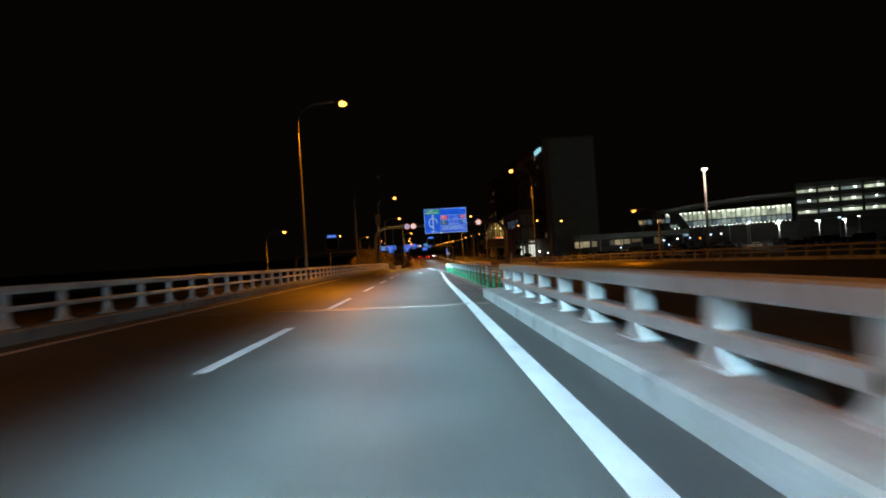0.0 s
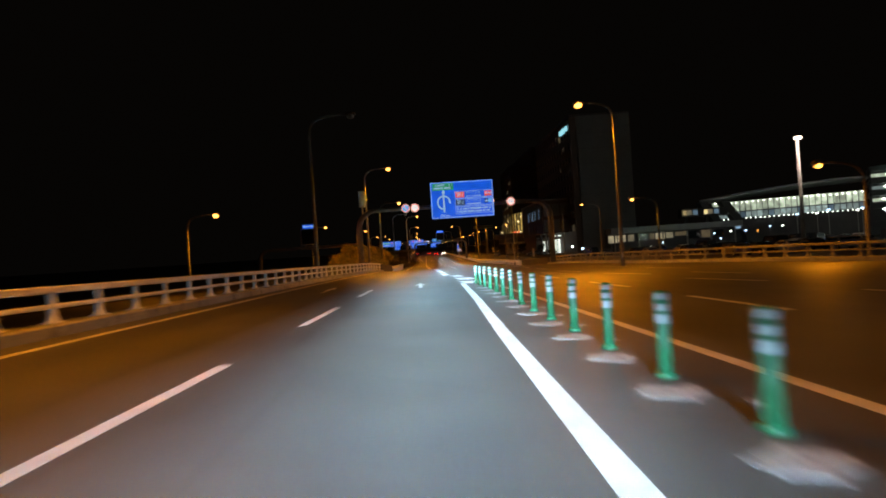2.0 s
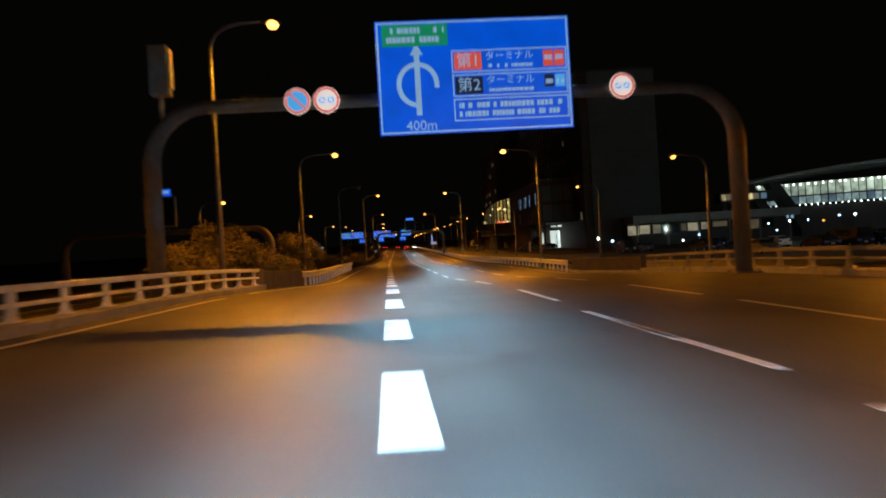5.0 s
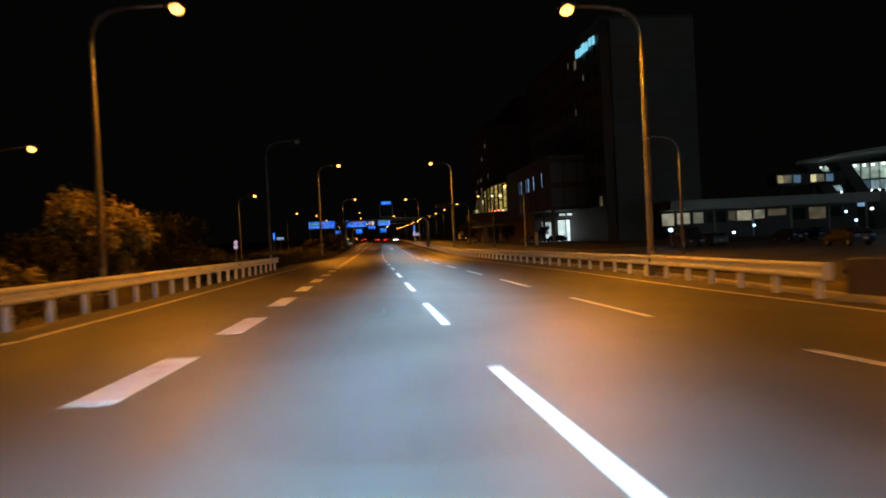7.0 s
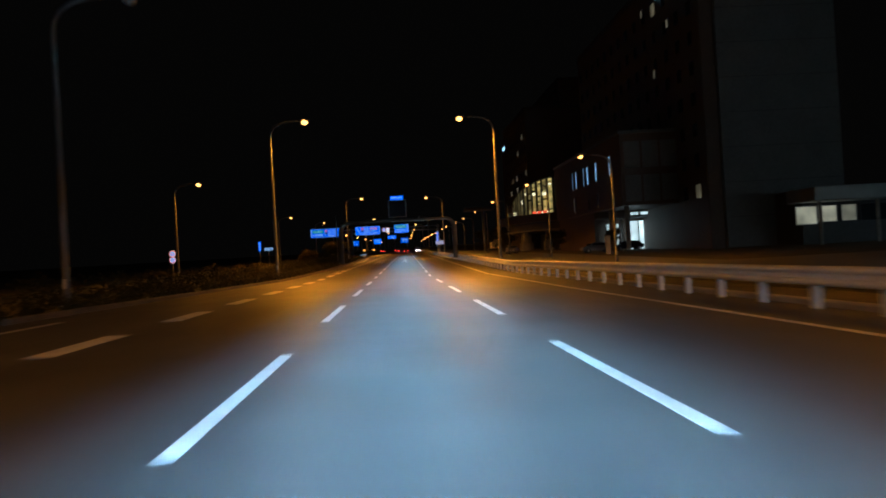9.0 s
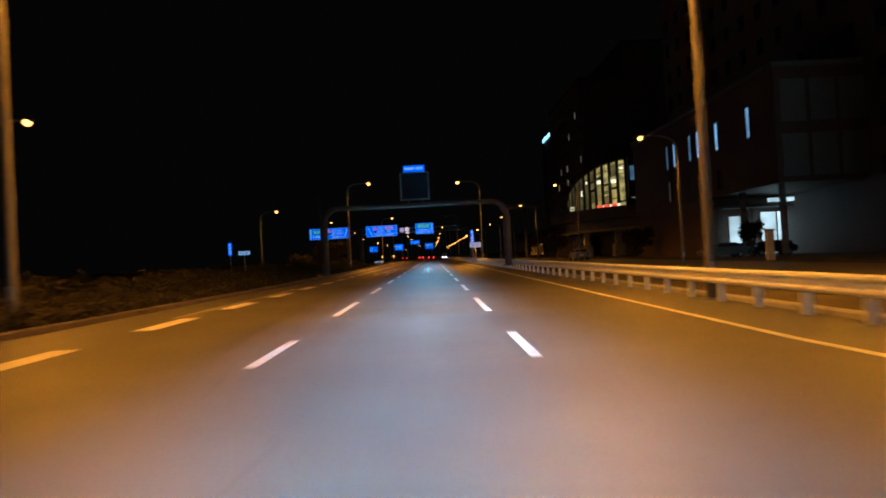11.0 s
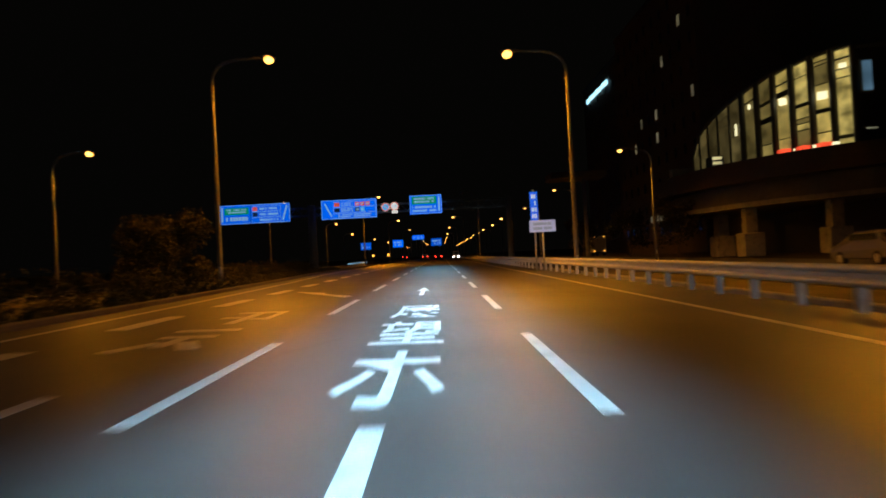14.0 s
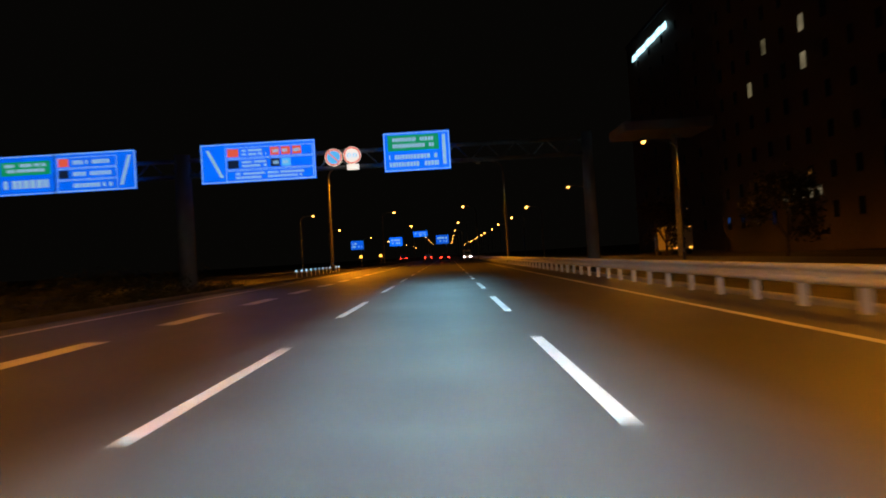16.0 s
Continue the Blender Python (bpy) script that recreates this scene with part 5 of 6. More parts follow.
def build_tower():
    t = thing("office_tower", "tall dark tiled tower with pale end wall, teal sign", "building", 48, 270, -0.42)
    bm = B()
    add_box(bm, 0.5, 0, 19.6, 17, 60, 39.2, 0.1)
    part("wall", bm, WALL_BROWN, t, "tiled wall, brown with lamp tint in its colour")
    bm = B()
    add_box(bm, 1.4, -30.25, 19.7, 15.2, 0.5, 39.4, 0.05)
    part("end_wall", bm, WALL_GREY, t, "pale grey end wall")
    bm = B()
    add_box(bm, 0.5, 0, 39.6, 17.4, 60.4, 0.8, 0.1)
    add_box(bm, 2, 6, 41.2, 8, 14, 2.6, 0.1)
    part("roof", bm, WALL_DARK, t)
    # panel joints of the end wall
    for k in range(1, 9):
        bm = B()
        add_box(bm, 1.4, -30.52, 4.3 * k, 15.2, 0.04, 0.06)
        part("joint", bm, WALL_DARK, t)
    random.seed(31)
    for f in range(1, 9):
        for k in range(14):
            y = -27 + 4.2 * k
            lit = random.random()
            pane(t, -8.05, y, 4 + 3.9 * f, 0.1, 1.3, 1.7, WIN_DIM if lit < 0.03 else GLASS_DARK, frame=False)
    for y, z, m in ((-14, 26, WIN_SMALL), (-20, 31.5, WIN_SMALL), (-10, 36, WIN_SMALL)):
        tall = m is WIN_COOL
        pane(t, -8.12, y, z, 0.12, 0.8 if tall else 0.7, 3.3 if tall else 1.1, m)
    # teal sign along the side wall near the top
    random.seed(4)
    for k in range(6):
        bm = B()
        add_box(bm, -8.3, -27.5 + 2.1 * k, 36.5 + (0.2 if k % 2 else 0), 0.2, random.uniform(1.0, 1.6), random.uniform(1.3, 1.9), 0.05)
        part("sign_letter", bm, TUBE_TEAL, t, "glowing teal sign letter shape")
    # podium: an upper volume that overhangs the recessed entrance
    p = thing("podium_building", "dark brown podium building with slit windows and pale panels", "building", 31.3, 271, -0.42)
    bm = B()
    add_box(bm, 5.4, 0, 10.9, 10.8, 42, 9.8, 0.1)
    part("upper_wall", bm, WALL_BROWN, p)
    bm = B()
    add_box(bm, 5.6, 8.2, 3.0, 10.4, 25.4, 6.0)
    part("lower_wall", bm, WALL_BROWN, p)
    for y, m in ((6.3, WIN_COOL_DIM), (3.8, WIN_COOL), (-1.3, WIN_COOL_DIM), (-3.7, WIN_COOL), (-8.8, WIN_COOL), (-16.1, WIN_COOL)):
        pane(p, -0.05, y, 12.0, 0.12, 0.62, 2.7, m)
    for y, z, h, m in ((6.0, 7.9, 2.2, WIN_DIM), (-3.8, 7.4, 1.6, GLASS_DARK), (-8.8, 7.6, 2.0, GLASS_DARK)):
        pane(p, -0.05, y, z, 0.12, 0.6, h, m)
    for k in range(4):
        for r in range(2):
            bm = B()
            add_box(bm, 1.6 + 2.55 * k, -21.05, 8.3 + 4.6 * r, 2.2, 0.1, 3.6, 0.02)
            part("panel", bm, WALL_GREY, p)
    bm = B()
    add_box(bm, 5.4, 0, 16.0, 11.2, 42.4, 0.4, 0.05)
    part("roof", bm, WALL_GREY, p)
    for y in (-19.5, -11.5):
        bm = B()
        add_tube(bm, [(1.0, y, 0), (1.0, y, 6.0)], 0.3, 14)
        part("column", bm, CONCRETE, p, smooth=True)
    # glazed entrance under the overhang
    b = thing("glass_entrance", "brightly lit cool white glass entrance under the overhang", "entrance", 36.4, 266.2, -0.42)
    for x, w, h in ((-2.15, 1.9, 4.0), (1.1, 1.65, 4.3), (2.75, 1.5, 4.3)):
        pane(b, x, -0.9, h / 2 + 0.1, w, 0.08, h, WIN_WHITE, "glass_door")
    bm = B()
    add_box(bm, 0.2, -1.6, 5.0, 9.6, 3.0, 0.25, 0.04)
    part("canopy", bm, WALL_GREY, b, "thin pale canopy")
    for x in (0.7, 2.3):
        bm = B()
        add_box(bm, x, -3.2, 5.5, 1.2, 0.25, 0.4, 0.05)
        part("light_strip", bm, WIN_WHITE, b, "glowing white light strip")
    bm = B()
    add_tube(bm, [(-0.75, -1.1, 0), (-0.75, -1.1, 4.9)], 0.16, 10)
    part("column", bm, STEEL_WHITE, b, smooth=True)
    spot("entrance_light", 37.0, 263.4, 4.6, 35.5, 258, 0, 130, (0.62, 1.0, 1.0), 140, 0.8, 0.3)
    g = thing("entrance_pillar", "pale yellow stone pillar beside the entrance drive", "pillar", 27.3, 243, -0.42)
    bm = B()
    add_box(bm, 0, 0, 1.1, 0.5, 0.5, 2.2, 0.05)
    part("shaft", bm, WALL_CREAM, g)
    bm = B()
    add_box(bm, 0, 0, 2.27, 0.62, 0.62, 0.14, 0.03)
    part("cap", bm, CONCRETE, g)


def build_porch_building():
    t = thing("low_pavilion", "long low pavilion with a pale canopy over lit walls", "building", 56, 233, -0.42)
    bm = B()
    add_box(bm, 9, 4, 3.4, 34, 7, 6.8)
    part("wall", bm, WALL_DARK, t)
    bm = B()
    add_box(bm, 9, -1, 6.0, 36, 6, 1.6, 0.15)
    part("canopy", bm, ROOF_GREY, t, "pale grey canopy")
    for x, w, h, m in ((-7.6, 2.4, 2.0, WIN_PALE), (-5.1, 2.2, 1.8, WIN_PALE), (-2.5, 1.7, 1.8, WIN_PALE), (0.6, 3.4, 1.9, GLASS_DARK), (3.4, 1.2, 1.6, WIN_DIM), (5.6, 2.6, 1.7, WIN_PALE), (8.2, 1.9, 1.5, WIN_PALE), (11.4, 3.2, 1.1, WIN_DIM), (15.0, 3.0, 2.0, GLASS_DARK), (18.6, 3.0, 2.0, WIN_DIM), (22.0, 2.6, 1.8, GLASS_DARK)):
        pane(t, x, 0.42, 4.8 - h / 2, w, 0.12, h, m)
    for k in range(6):
        bm = B()
        add_tube(bm, [(-8 + 6.6 * k, -3.2, 0), (-8 + 6.6 * k, -3.2, 5.3)], 0.2, 12)
        part("column", bm, CONCRETE, t, smooth=True)
    for x, h, m in ((27.6, 2.4, SMALL_WHITE), (29.7, 1.9, SMALL_COOL), (57.0, 1.1, SMALL_WHITE), (60.5, 2.1, SMALL_COOL), (72.2, 3.5, SMALL_COOL), (73.8, 2.1, SMALL_COOL), (76.5, 3.8, SMALL_WHITE), (80.4, 3.8, SMALL_COOL), (83.6, 3.5, AMBER), (87.0, 4.4, SMALL_COOL), (90.3, 4.4, SMALL_WHITE)):
        l = thing("ground_lamp", "small glowing lamp on a dark post before the pavilion", "lamp", x, 187.5 if x < 50 else (228.2 if x < 65 else 222), -0.34, "garden lamps")
        bm = B()
        add_tube(bm, [(0, 0, 0), (0, 0, h - 0.18)], 0.05, 8)
        part("post", bm, STEEL_DARK, l)
        bm = B()
        add_box(bm, 0, 0, h, 0.34, 0.2, 0.34, 0.04)
        part("lamp", bm, m, l)


def build_terminal():
    a, b = Vector((80.5, 243, 0)), Vector((114, 224, 0))
    rz = math.degrees(math.atan2(b.y - a.y, b.x - a.x))
    L = (b - a).length
    t = thing("terminal_hall", "long glazed hall, brightly lit, under a curved pale roof", "building", a.x, a.y, -0.42, rz=rz)
    bm = B()
    add_box(bm, L / 2, 9, 3.6, L + 4, 17, 7.2)
    part("wall", bm, WALL_DARK, t)
    n = 26
    random.seed(19)
    for k in range(n):
        w = L / n
        pane(t, w * (k + 0.5), 0.3, 11.0, w - 0.16, 0.15, 2.8, HALL_GLOW, "glazing", False)
        pane(t, w * (k + 0.5), 0.3, 8.5, w - 0.16, 0.15, 1.6, HALL_LOW if k % 5 else WIN_COOL_DIM, "glazing", False)
        bm = B()
        add_box(bm, w * k, 0.1, 9.8, 0.22 if k % 5 == 0 else 0.05, 0.4, 5.6)
        part("mullion", bm, WALL_DARK, t)
        bm = B()
        add_box(bm, w * (k + random.uniform(0.3, 0.7)), 0.1, 12.1 + random.uniform(-0.12, 0.15), 0.3, 0.12, 0.26)
        part("ceiling_lamp", bm, SMALL_WHITE, t)
    bm = B()
    add_box(bm, L / 2, 0.05, 9.45, L, 0.3, 0.3)
    part("transom", bm, WALL_DARK, t)
    bm = B()
    prof = []
    m = 14
    for k in range(m + 1):
        u = k / m
        prof.append((-3 + (L + 4) * u, 13.0 + 2.6 * math.sin(u * 1.75)))
    for y0, y1 in ((-2.5, 17.5),):
        lo = [[bm.verts.new((x, y, z)) for x, z in prof] for y in (y0, y1)]
        hi = [[bm.verts.new((x, y, z + 0.5)) for x, z in prof] for y in (y0, y1)]
        for k in range(m):
            bm.faces.new((lo[0][k], lo[0][k + 1], lo[1][k + 1], lo[1][k]))
            bm.faces.new((hi[0][k], hi[1][k], hi[1][k + 1], hi[0][k + 1]))
            bm.faces.new((lo[0][k], hi[0][k], hi[0][k + 1], lo[0][k + 1]))
            bm.faces.new((lo[1][k], lo[1][k + 1], hi[1][k + 1], hi[1][k]))
        for k in (0, m):
            bm.faces.new((lo[0][k], lo[1][k], hi[1][k], hi[0][k]))
    part("roof", bm, ROOF_GREY, t, "curved pale roof")
    for k in range(32):
        bm = B()
        add_box(bm, 0.6 + L / 32 * k, -0.15, 7.45, 0.2, 0.2, 0.2)
        part("spot_lamp", bm, SMALL_WHITE, t)
    # parking block
    c, d = Vector((115, 223, 0)), Vector((158, 199, 0))
    rz = math.degrees(math.atan2(d.y - c.y, d.x - c.x))
    L = (d - c).length
    g = thing("parking_garage", "multi-storey parking block with bright strips between dark decks", "building", c.x, c.y, -0.42, rz=rz)
    for f in range(6):
        bm = B()
        add_box(bm, L / 2, 10, 1.4 + 3.3 * f, L, 20, 1.3, 0.05)
        part("deck", bm, WALL_GREY if f > 2 else WALL_DARK, g)
    bm = B()
    add_box(bm, L / 2, 12, 9, L - 1, 14, 18)
    part("core", bm, WALL_DARK, g)
    for f in (2, 3, 4):
        for k in range(8):
            pane(g, L / 8 * (k + 0.5), 4.6, 3.05 + 3.3 * f, L / 8 - 0.6, 0.2, 0.9, HALL_GLOW if (k + f) % 3 else HALL_LOW, "lit_bay", False)
            bm = B()
            add_box(bm, L / 8 * (k + 0.3 + 0.1 * f), 4.3, 3.3 + 3.3 * f, 0.55, 0.2, 0.3)
            part("bay_lamp", bm, SMALL_WHITE, g)
    for k in range(9):
        bm = B()
        add_box(bm, L / 8 * k, 0.3, 9, 0.6, 0.6, 18)
        part("column", bm, WALL_DARK, g)
    # stair tower, leaning struts
    for x in (78, 84):
        s = thing("escalator_hall", "dark slanting covered stair in front of the hall", "stair", x, 236, -0.42)
        bm = B()
        v = [bm.verts.new(p) for p in ((-4, 0, 12.5), (-1.4, 0, 12.5), (5.5, 0, 2.5), (2.9, 0, 2.5))]
        v2 = [bm.verts.new(q.co + Vector((0, 3, 0))) for q in v]
        bm.faces.new(v)
        bm.faces.new(list(reversed(v2)))
        for i in range(4):
            bm.faces.new((v[i], v2[i], v2[(i + 1) % 4], v[(i + 1) % 4]))
        part("casing", bm, WALL_DARK, s)
        bm = B()
        add_box(bm, -5.6, 1.5, 9.8, 7.0, 3.0, 2.4, 0.06)
        part("landing", bm, WALL_DARK, s, "dark glazed landing at the stair head")
        bm = B()
        add_box(bm, -7.4, 1.5, 4.3, 0.8, 0.8, 8.6)
        part("landing_column", bm, WALL_DARK, s)
        for px, pw, pm in ((-8.2, 1.0, WIN_WARM), (-6.9, 1.3, WIN_PALE), (-5.2, 1.3, WIN_COOL_DIM)):
            pane(s, px, -0.05, 9.9, pw, 0.08, 1.3, pm, frame=False)
        bm = B()
        add_box(bm, 4.2, 1.5, 1.3, 2.6, 3, 2.6)
        part("foot", bm, WALL_DARK, s)
        pane(s, 0.5, -0.06, 5.2, 1.6, 0.08, 1.2, WIN_COOL, frame=False)
    # car park lamps and lights
    random.seed(12)
    for i in range(9):
        x, y = random.uniform(82, 150), random.uniform(170, 214)
        l = thing("car_park_lamp", "slim car park lamp with a cool white head", "lamp", x, y, -0.34, "car park lamps")
        bm = B()
        add_tube(bm, [(0, 0, 0), (0, 0, 6.6)], [0.09, 0.06], 8)
        part("post", bm, STEEL_GREY, l)
        bm = B()
        add_box(bm, 0, 0, 6.7, 0.6, 0.35, 0.2, 0.03)
        part("head", bm, SMALL_WHITE if i % 2 else SMALL_COOL, l)


def build_glass_hall():
    """A curved glass front on a raised deck with columns."""
    t = thing("glass_hall", "curved glass hall glowing warm on a raised deck", "building", 0, 0, -0.42)
    # plan of the curved front from its near corner to its far end
    cx, cy, r = 43.0, 319.5, 20.0
    angles = [radians(231 - 52 * k / 11) for k in range(12)]
    front = [(cx + r * math.cos(a) * 0.82, cy + r * math.sin(a) * 1.05) for a in angles]
    z_low = 7.6
    tops = [14.9 - 0.05 * k - 0.033 * k * k for k in range(11)] + [9.4]
    random.seed(2)
    lit = (HALL_BRIGHT, HALL_WARM, HALL_BRIGHT, HALL_WARM, HALL_SOFT, HALL_SOFT, HALL_DIM, HALL_DIM, HALL_DIM, HALL_DIM, HALL_DIM)
    for k in range(11):
        (xa, ya), (xb, yb) = front[k], front[k + 1]
        # uneven rows of tall panes, fewer towards the dim end
        cuts = [0.0] + sorted(random.uniform(0.05, 0.95) for _ in range(6 if k < 5 else 2)) + [1.0]
        for q, (c0, c1) in enumerate(zip(cuts, cuts[1:])):
            if c1 - c0 < 0.04:
                continue
            bm = B()
            f0, f1 = c0 + 0.008, c1 - 0.008
            za0, za1 = z_low + (tops[k] - z_low) * f0, z_low + (tops[k] - z_low) * f1
            zb0, zb1 = z_low + (tops[k + 1] - z_low) * f0, z_low + (tops[k + 1] - z_low) * f1
            ia, ib = (0.16, 0.84) if k < 6 else (0.05, 0.95)
            x0, y0, x1, y1 = xa + (xb - xa) * ia, ya + (yb - ya) * ia, xa + (xb - xa) * ib, ya + (yb - ya) * ib
            v = [bm.verts.new(p) for p in ((x0, y0, za0), (x1, y1, zb0), (x1, y1, zb1), (x0, y0, za1))]
            w = [bm.verts.new(p.co + Vector((0.12, 0.02, 0))) for p in v]
            bm.faces.new(v)
            bm.faces.new(list(reversed(w)))
            for i in range(4):
                bm.faces.new((v[i], w[i], w[(i + 1) % 4], v[(i + 1) % 4]))
            part("pane", bm, HALL_SOFT if k < 5 and random.random() < 0.2 else lit[k], t)
        mx, my = (xa + xb) / 2, (ya + yb) / 2
        for kk, z, w, h in ((1, 11.7, 1.0, 0.5), (3, 11.9, 0.8, 0.5), (6, 10.6, 0.22, 1.0), (5, 12.2, 0.3, 0.4), (0, 13.6, 0.7, 0.3)):
            if kk == k:
                bm = B()
                add_box(bm, mx - 0.10, my - 0.10, z, w * 0.7, w * 0.7, h, 0.06, rz=-0.5)
                part("ceiling_lamp", bm, HALL_LAMP, t, "bright lamp just behind the glass")
        if k in (1, 2, 3):
            bm = B()
            add_box(bm, mx - 0.12, my - 0.12, z_low + 0.35, 0.9, 0.9, 0.42, 0.03)
            part("red_sign", bm, WIN_RED, t, "small glowing red sign behind the glass")
            bm = B()
            add_box(bm, mx + 0.35, my - 0.75, z_low + 0.3, 0.4, 0.4, 0.4, 0.03)
            part("counter_lamp", bm, HALL_LAMP, t, "small bright lamp beside the red sign")
    for k in range(12):
        x, y = front[k]
        bm = B()
        add_tube(bm, [(x - 0.05, y, z_low - 0.2), (x - 0.05, y, tops[k] + 0.2)], 0.26 if k < 7 else 0.1, 8)
        part("mullion", bm, STEEL_DARK, t)
    bm = B()
    add_tube(bm, [(x, y, tops[k] + 0.15) for k, (x, y) in enumerate(front)], 0.16, 8)
    part("top_rim", bm, STEEL_DARK, t)
    bm = B()
    out = [(x, y) for x, y in front] + [(cx + 12, cy + 18), (cx + 14, cy - 16)]
    add_slab(bm, [(x + 0.25, y) for x, y in out], z_low, z_low + 1.2)
    part("floor", bm, WALL_DARK, t)
    bm = B()
    low = [bm.verts.new((x + 0.6, y, tops[k] + 0.05)) for k, (x, y) in enumerate(front)]
    back = [bm.verts.new((cx + 12, cy - 16 + 34 * k / 11, tops[k] + 2.2)) for k in range(12)]
    for k in range(11):
        bm.faces.new((low[k], low[k + 1], back[k + 1], back[k]))
    r2 = bmesh.ops.extrude_face_region(bm, geom=bm.faces[:])
    for v in r2["geom"]:
        if isinstance(v, bmesh.types.BMVert):
            v.co.z += 0.3
    part("roof", bm, WALL_DARK, t)
    # dark flank with two windows
    bm = B()
    add_box(bm, 44.9, 303.75, 11.2, 23.6, 0.4, 7.2)
    part("flank_wall", bm, WALL_DARK, t)
    pane(t, 33.75, 303.5, 12.75, 0.75, 0.1, 2.2, WIN_COOL_DIM)
    pane(t, 33.85, 303.5, 8.5, 0.85, 0.1, 0.9, WIN_PALE)
    # deck with a rounded front edge, on columns
    dk = thing("raised_deck", "rounded concrete deck on stout columns in front of the glass hall", "deck", 0, 0, -0.42)
    bm = B()
    ring = [(cx + (r + 3.2) * math.cos(a) * 0.82, cy + (r + 3.2) * math.sin(a) * 1.05) for a in [radians(246 - 80 * k / 13) for k in range(14)]]
    add_slab(bm, ring + [(cx + 10, cy + 16), (cx + 10, cy - 18)], 5.9, 7.6)
    part("deck_slab", bm, WALL_BROWN, dk)
    def inset(d):
        return [(cx + (r + d) * math.cos(a) * 0.82, cy + (r + d) * math.sin(a) * 1.05) for a in [radians(246 - 80 * k / 13) for k in range(14)]]
    # the recess between the slabs is coloured dark in place of shade
    bm = B()
    add_slab(bm, inset(1.6) + [(cx + 10, cy + 16), (cx + 10, cy - 18)], 4.35, 5.88)
    part("deck_beam", bm, WALL_DARK, dk, "recessed edge beam, shade of the gap in its dark colour")
    bm = B()
    add_slab(bm, inset(2.3) + [(cx + 10, cy + 16), (cx + 10, cy - 18)], 3.95, 4.33)
    part("soffit_slab", bm, STEEL_DULL, dk, "pale lower slab edge")
    for x, y in ((31.2, 304.2), (27.6, 310.6), (28.6, 319.0), (31.3, 326.5)):
        bm = B()
        add_box(bm, x, y, 0.96, 1.7, 1.7, 1.92, 0.1)
        part("footing", bm, CONCRETE, dk, "stout concrete foot block")
        bm = B()
        add_box(bm, x, y, 2.93, 0.95, 0.95, 2.03, 0.08)
        part("column", bm, CONCRETE, dk)
    bm = B()
    add_box(bm, cx - 6, cy, 2.8, 3, 30, 5.6)
    part("rear_wall", bm, WALL_DARK, dk)
    # dark tall block behind
    k2 = thing("hotel_block", "tall dark block with scattered small lit windows", "building", 52.5, 390, -0.42)
    bm = B()
    add_box(bm, 0, 0, 21, 21, 104, 42, 0.1)
    part("wall", bm, WALL_BROWN, k2)
    bm = B()
    add_box(bm, 0, 0, 42.3, 21.4, 104.4, 0.7, 0.05)
    part("roof", bm, WALL_DARK, k2)
    for f in range(10):
        for j in range(13):
            pane(k2, -10.55, -47 + 7.6 * j, 4 + 3.7 * f, 0.1, 0.9, 1.5, GLASS_DARK, frame=False)
    random.seed(14)
    for j in range(7):
        bm = B()
        add_box(bm, -10.8, 26.5 + 3.2 * j, 38.6 + (0.15 if j % 2 else 0.0), 0.2, 2.4, 1.1, 0.05)
        part("sign_letter", bm, TUBE_BLUE, k2, "glowing blue-white sign letter shape")
    # nearer dark block beside the glass hall
    n2 = thing("hotel_wing", "dark brown hotel wing with a few small lit windows", "building", 40.0, 354.0, -0.42)
    bm = B()
    add_box(bm, 0, 0, 17.5, 14, 36, 35, 0.1)
    part("wall", bm, WALL_BROWN, n2)
    bm = B()
    add_box(bm, 0, 0, 35.3, 14.4, 36.4, 0.6, 0.05)
    part("roof", bm, WALL_DARK, n2)
    on = {(0, 5): WIN_SMALL, (4, 5): WIN_SMALL, (4, 4): WIN_SMALL, (6, 5): WIN_DIM, (7, 4): WIN_DIM, (3, 7): WIN_SMALL, (1, 8): WIN_DIM}
    for f in range(10):
        for j in range(10):
            pane(n2, -7.05, -16.2 + 3.6 * j, 3.3 + 3.2 * f, 0.1, 0.7, 1.35, on.get((j, f), GLASS_DARK), frame=False)
    for j in range(5):
        pane(n2, -7.05, -3.0 + 1.5 * j, 5.0, 0.12, 0.55, 0.9, WIN_SMALL, frame=False)
    # things standing on the deck
    c = thing("deck_cabinet", "pale grey service cabinet at the rim of the deck", "cabinet", 27.6, 327.0, 7.2)
    bm = B()
    add_box(bm, 0, 0, 0.7, 2.0, 1.0, 1.4, 0.06)
    part("body", bm, WALL_CREAM, c)
    bm = B()
    add_box(bm, 0, 0, 1.45, 2.15, 1.15, 0.1, 0.03)
    part("lid", bm, CONCRETE, c)
    c = thing("lit_kiosk", "low kiosk with pale lit panels on the deck", "kiosk", 26.0, 313.0, 7.2)
    bm = B()
    add_box(bm, 0, 0, 0.5, 1.0, 1.6, 1.0, 0.05)
    part("body", bm, WALL_DARK, c)
    for z in (0.4, 0.8):
        bm = B()
        add_box(bm, -0.1, -0.83, z, 0.8, 0.06, 0.24, 0.01)
        part("lit_panel", bm, WIN_WARM, c, "glowing pale panel")
    # canopy on a column beside the side road
    f2 = thing("entrance_canopy", "flat dark canopy on a single tall column", "canopy", 23.8, 359, -0.42)
    bm = B()
    add_box(bm, -1.3, 0, 12.0, 8.0, 6.0, 0.9, 0.1)
    part("slab", bm, WALL_GREY, f2)
    bm = B()
    add_tube(bm, [(0, 0, 0), (0, 0, 11.6)], 0.28, 12)
    part("column", bm, CONCRETE, f2, smooth=True)


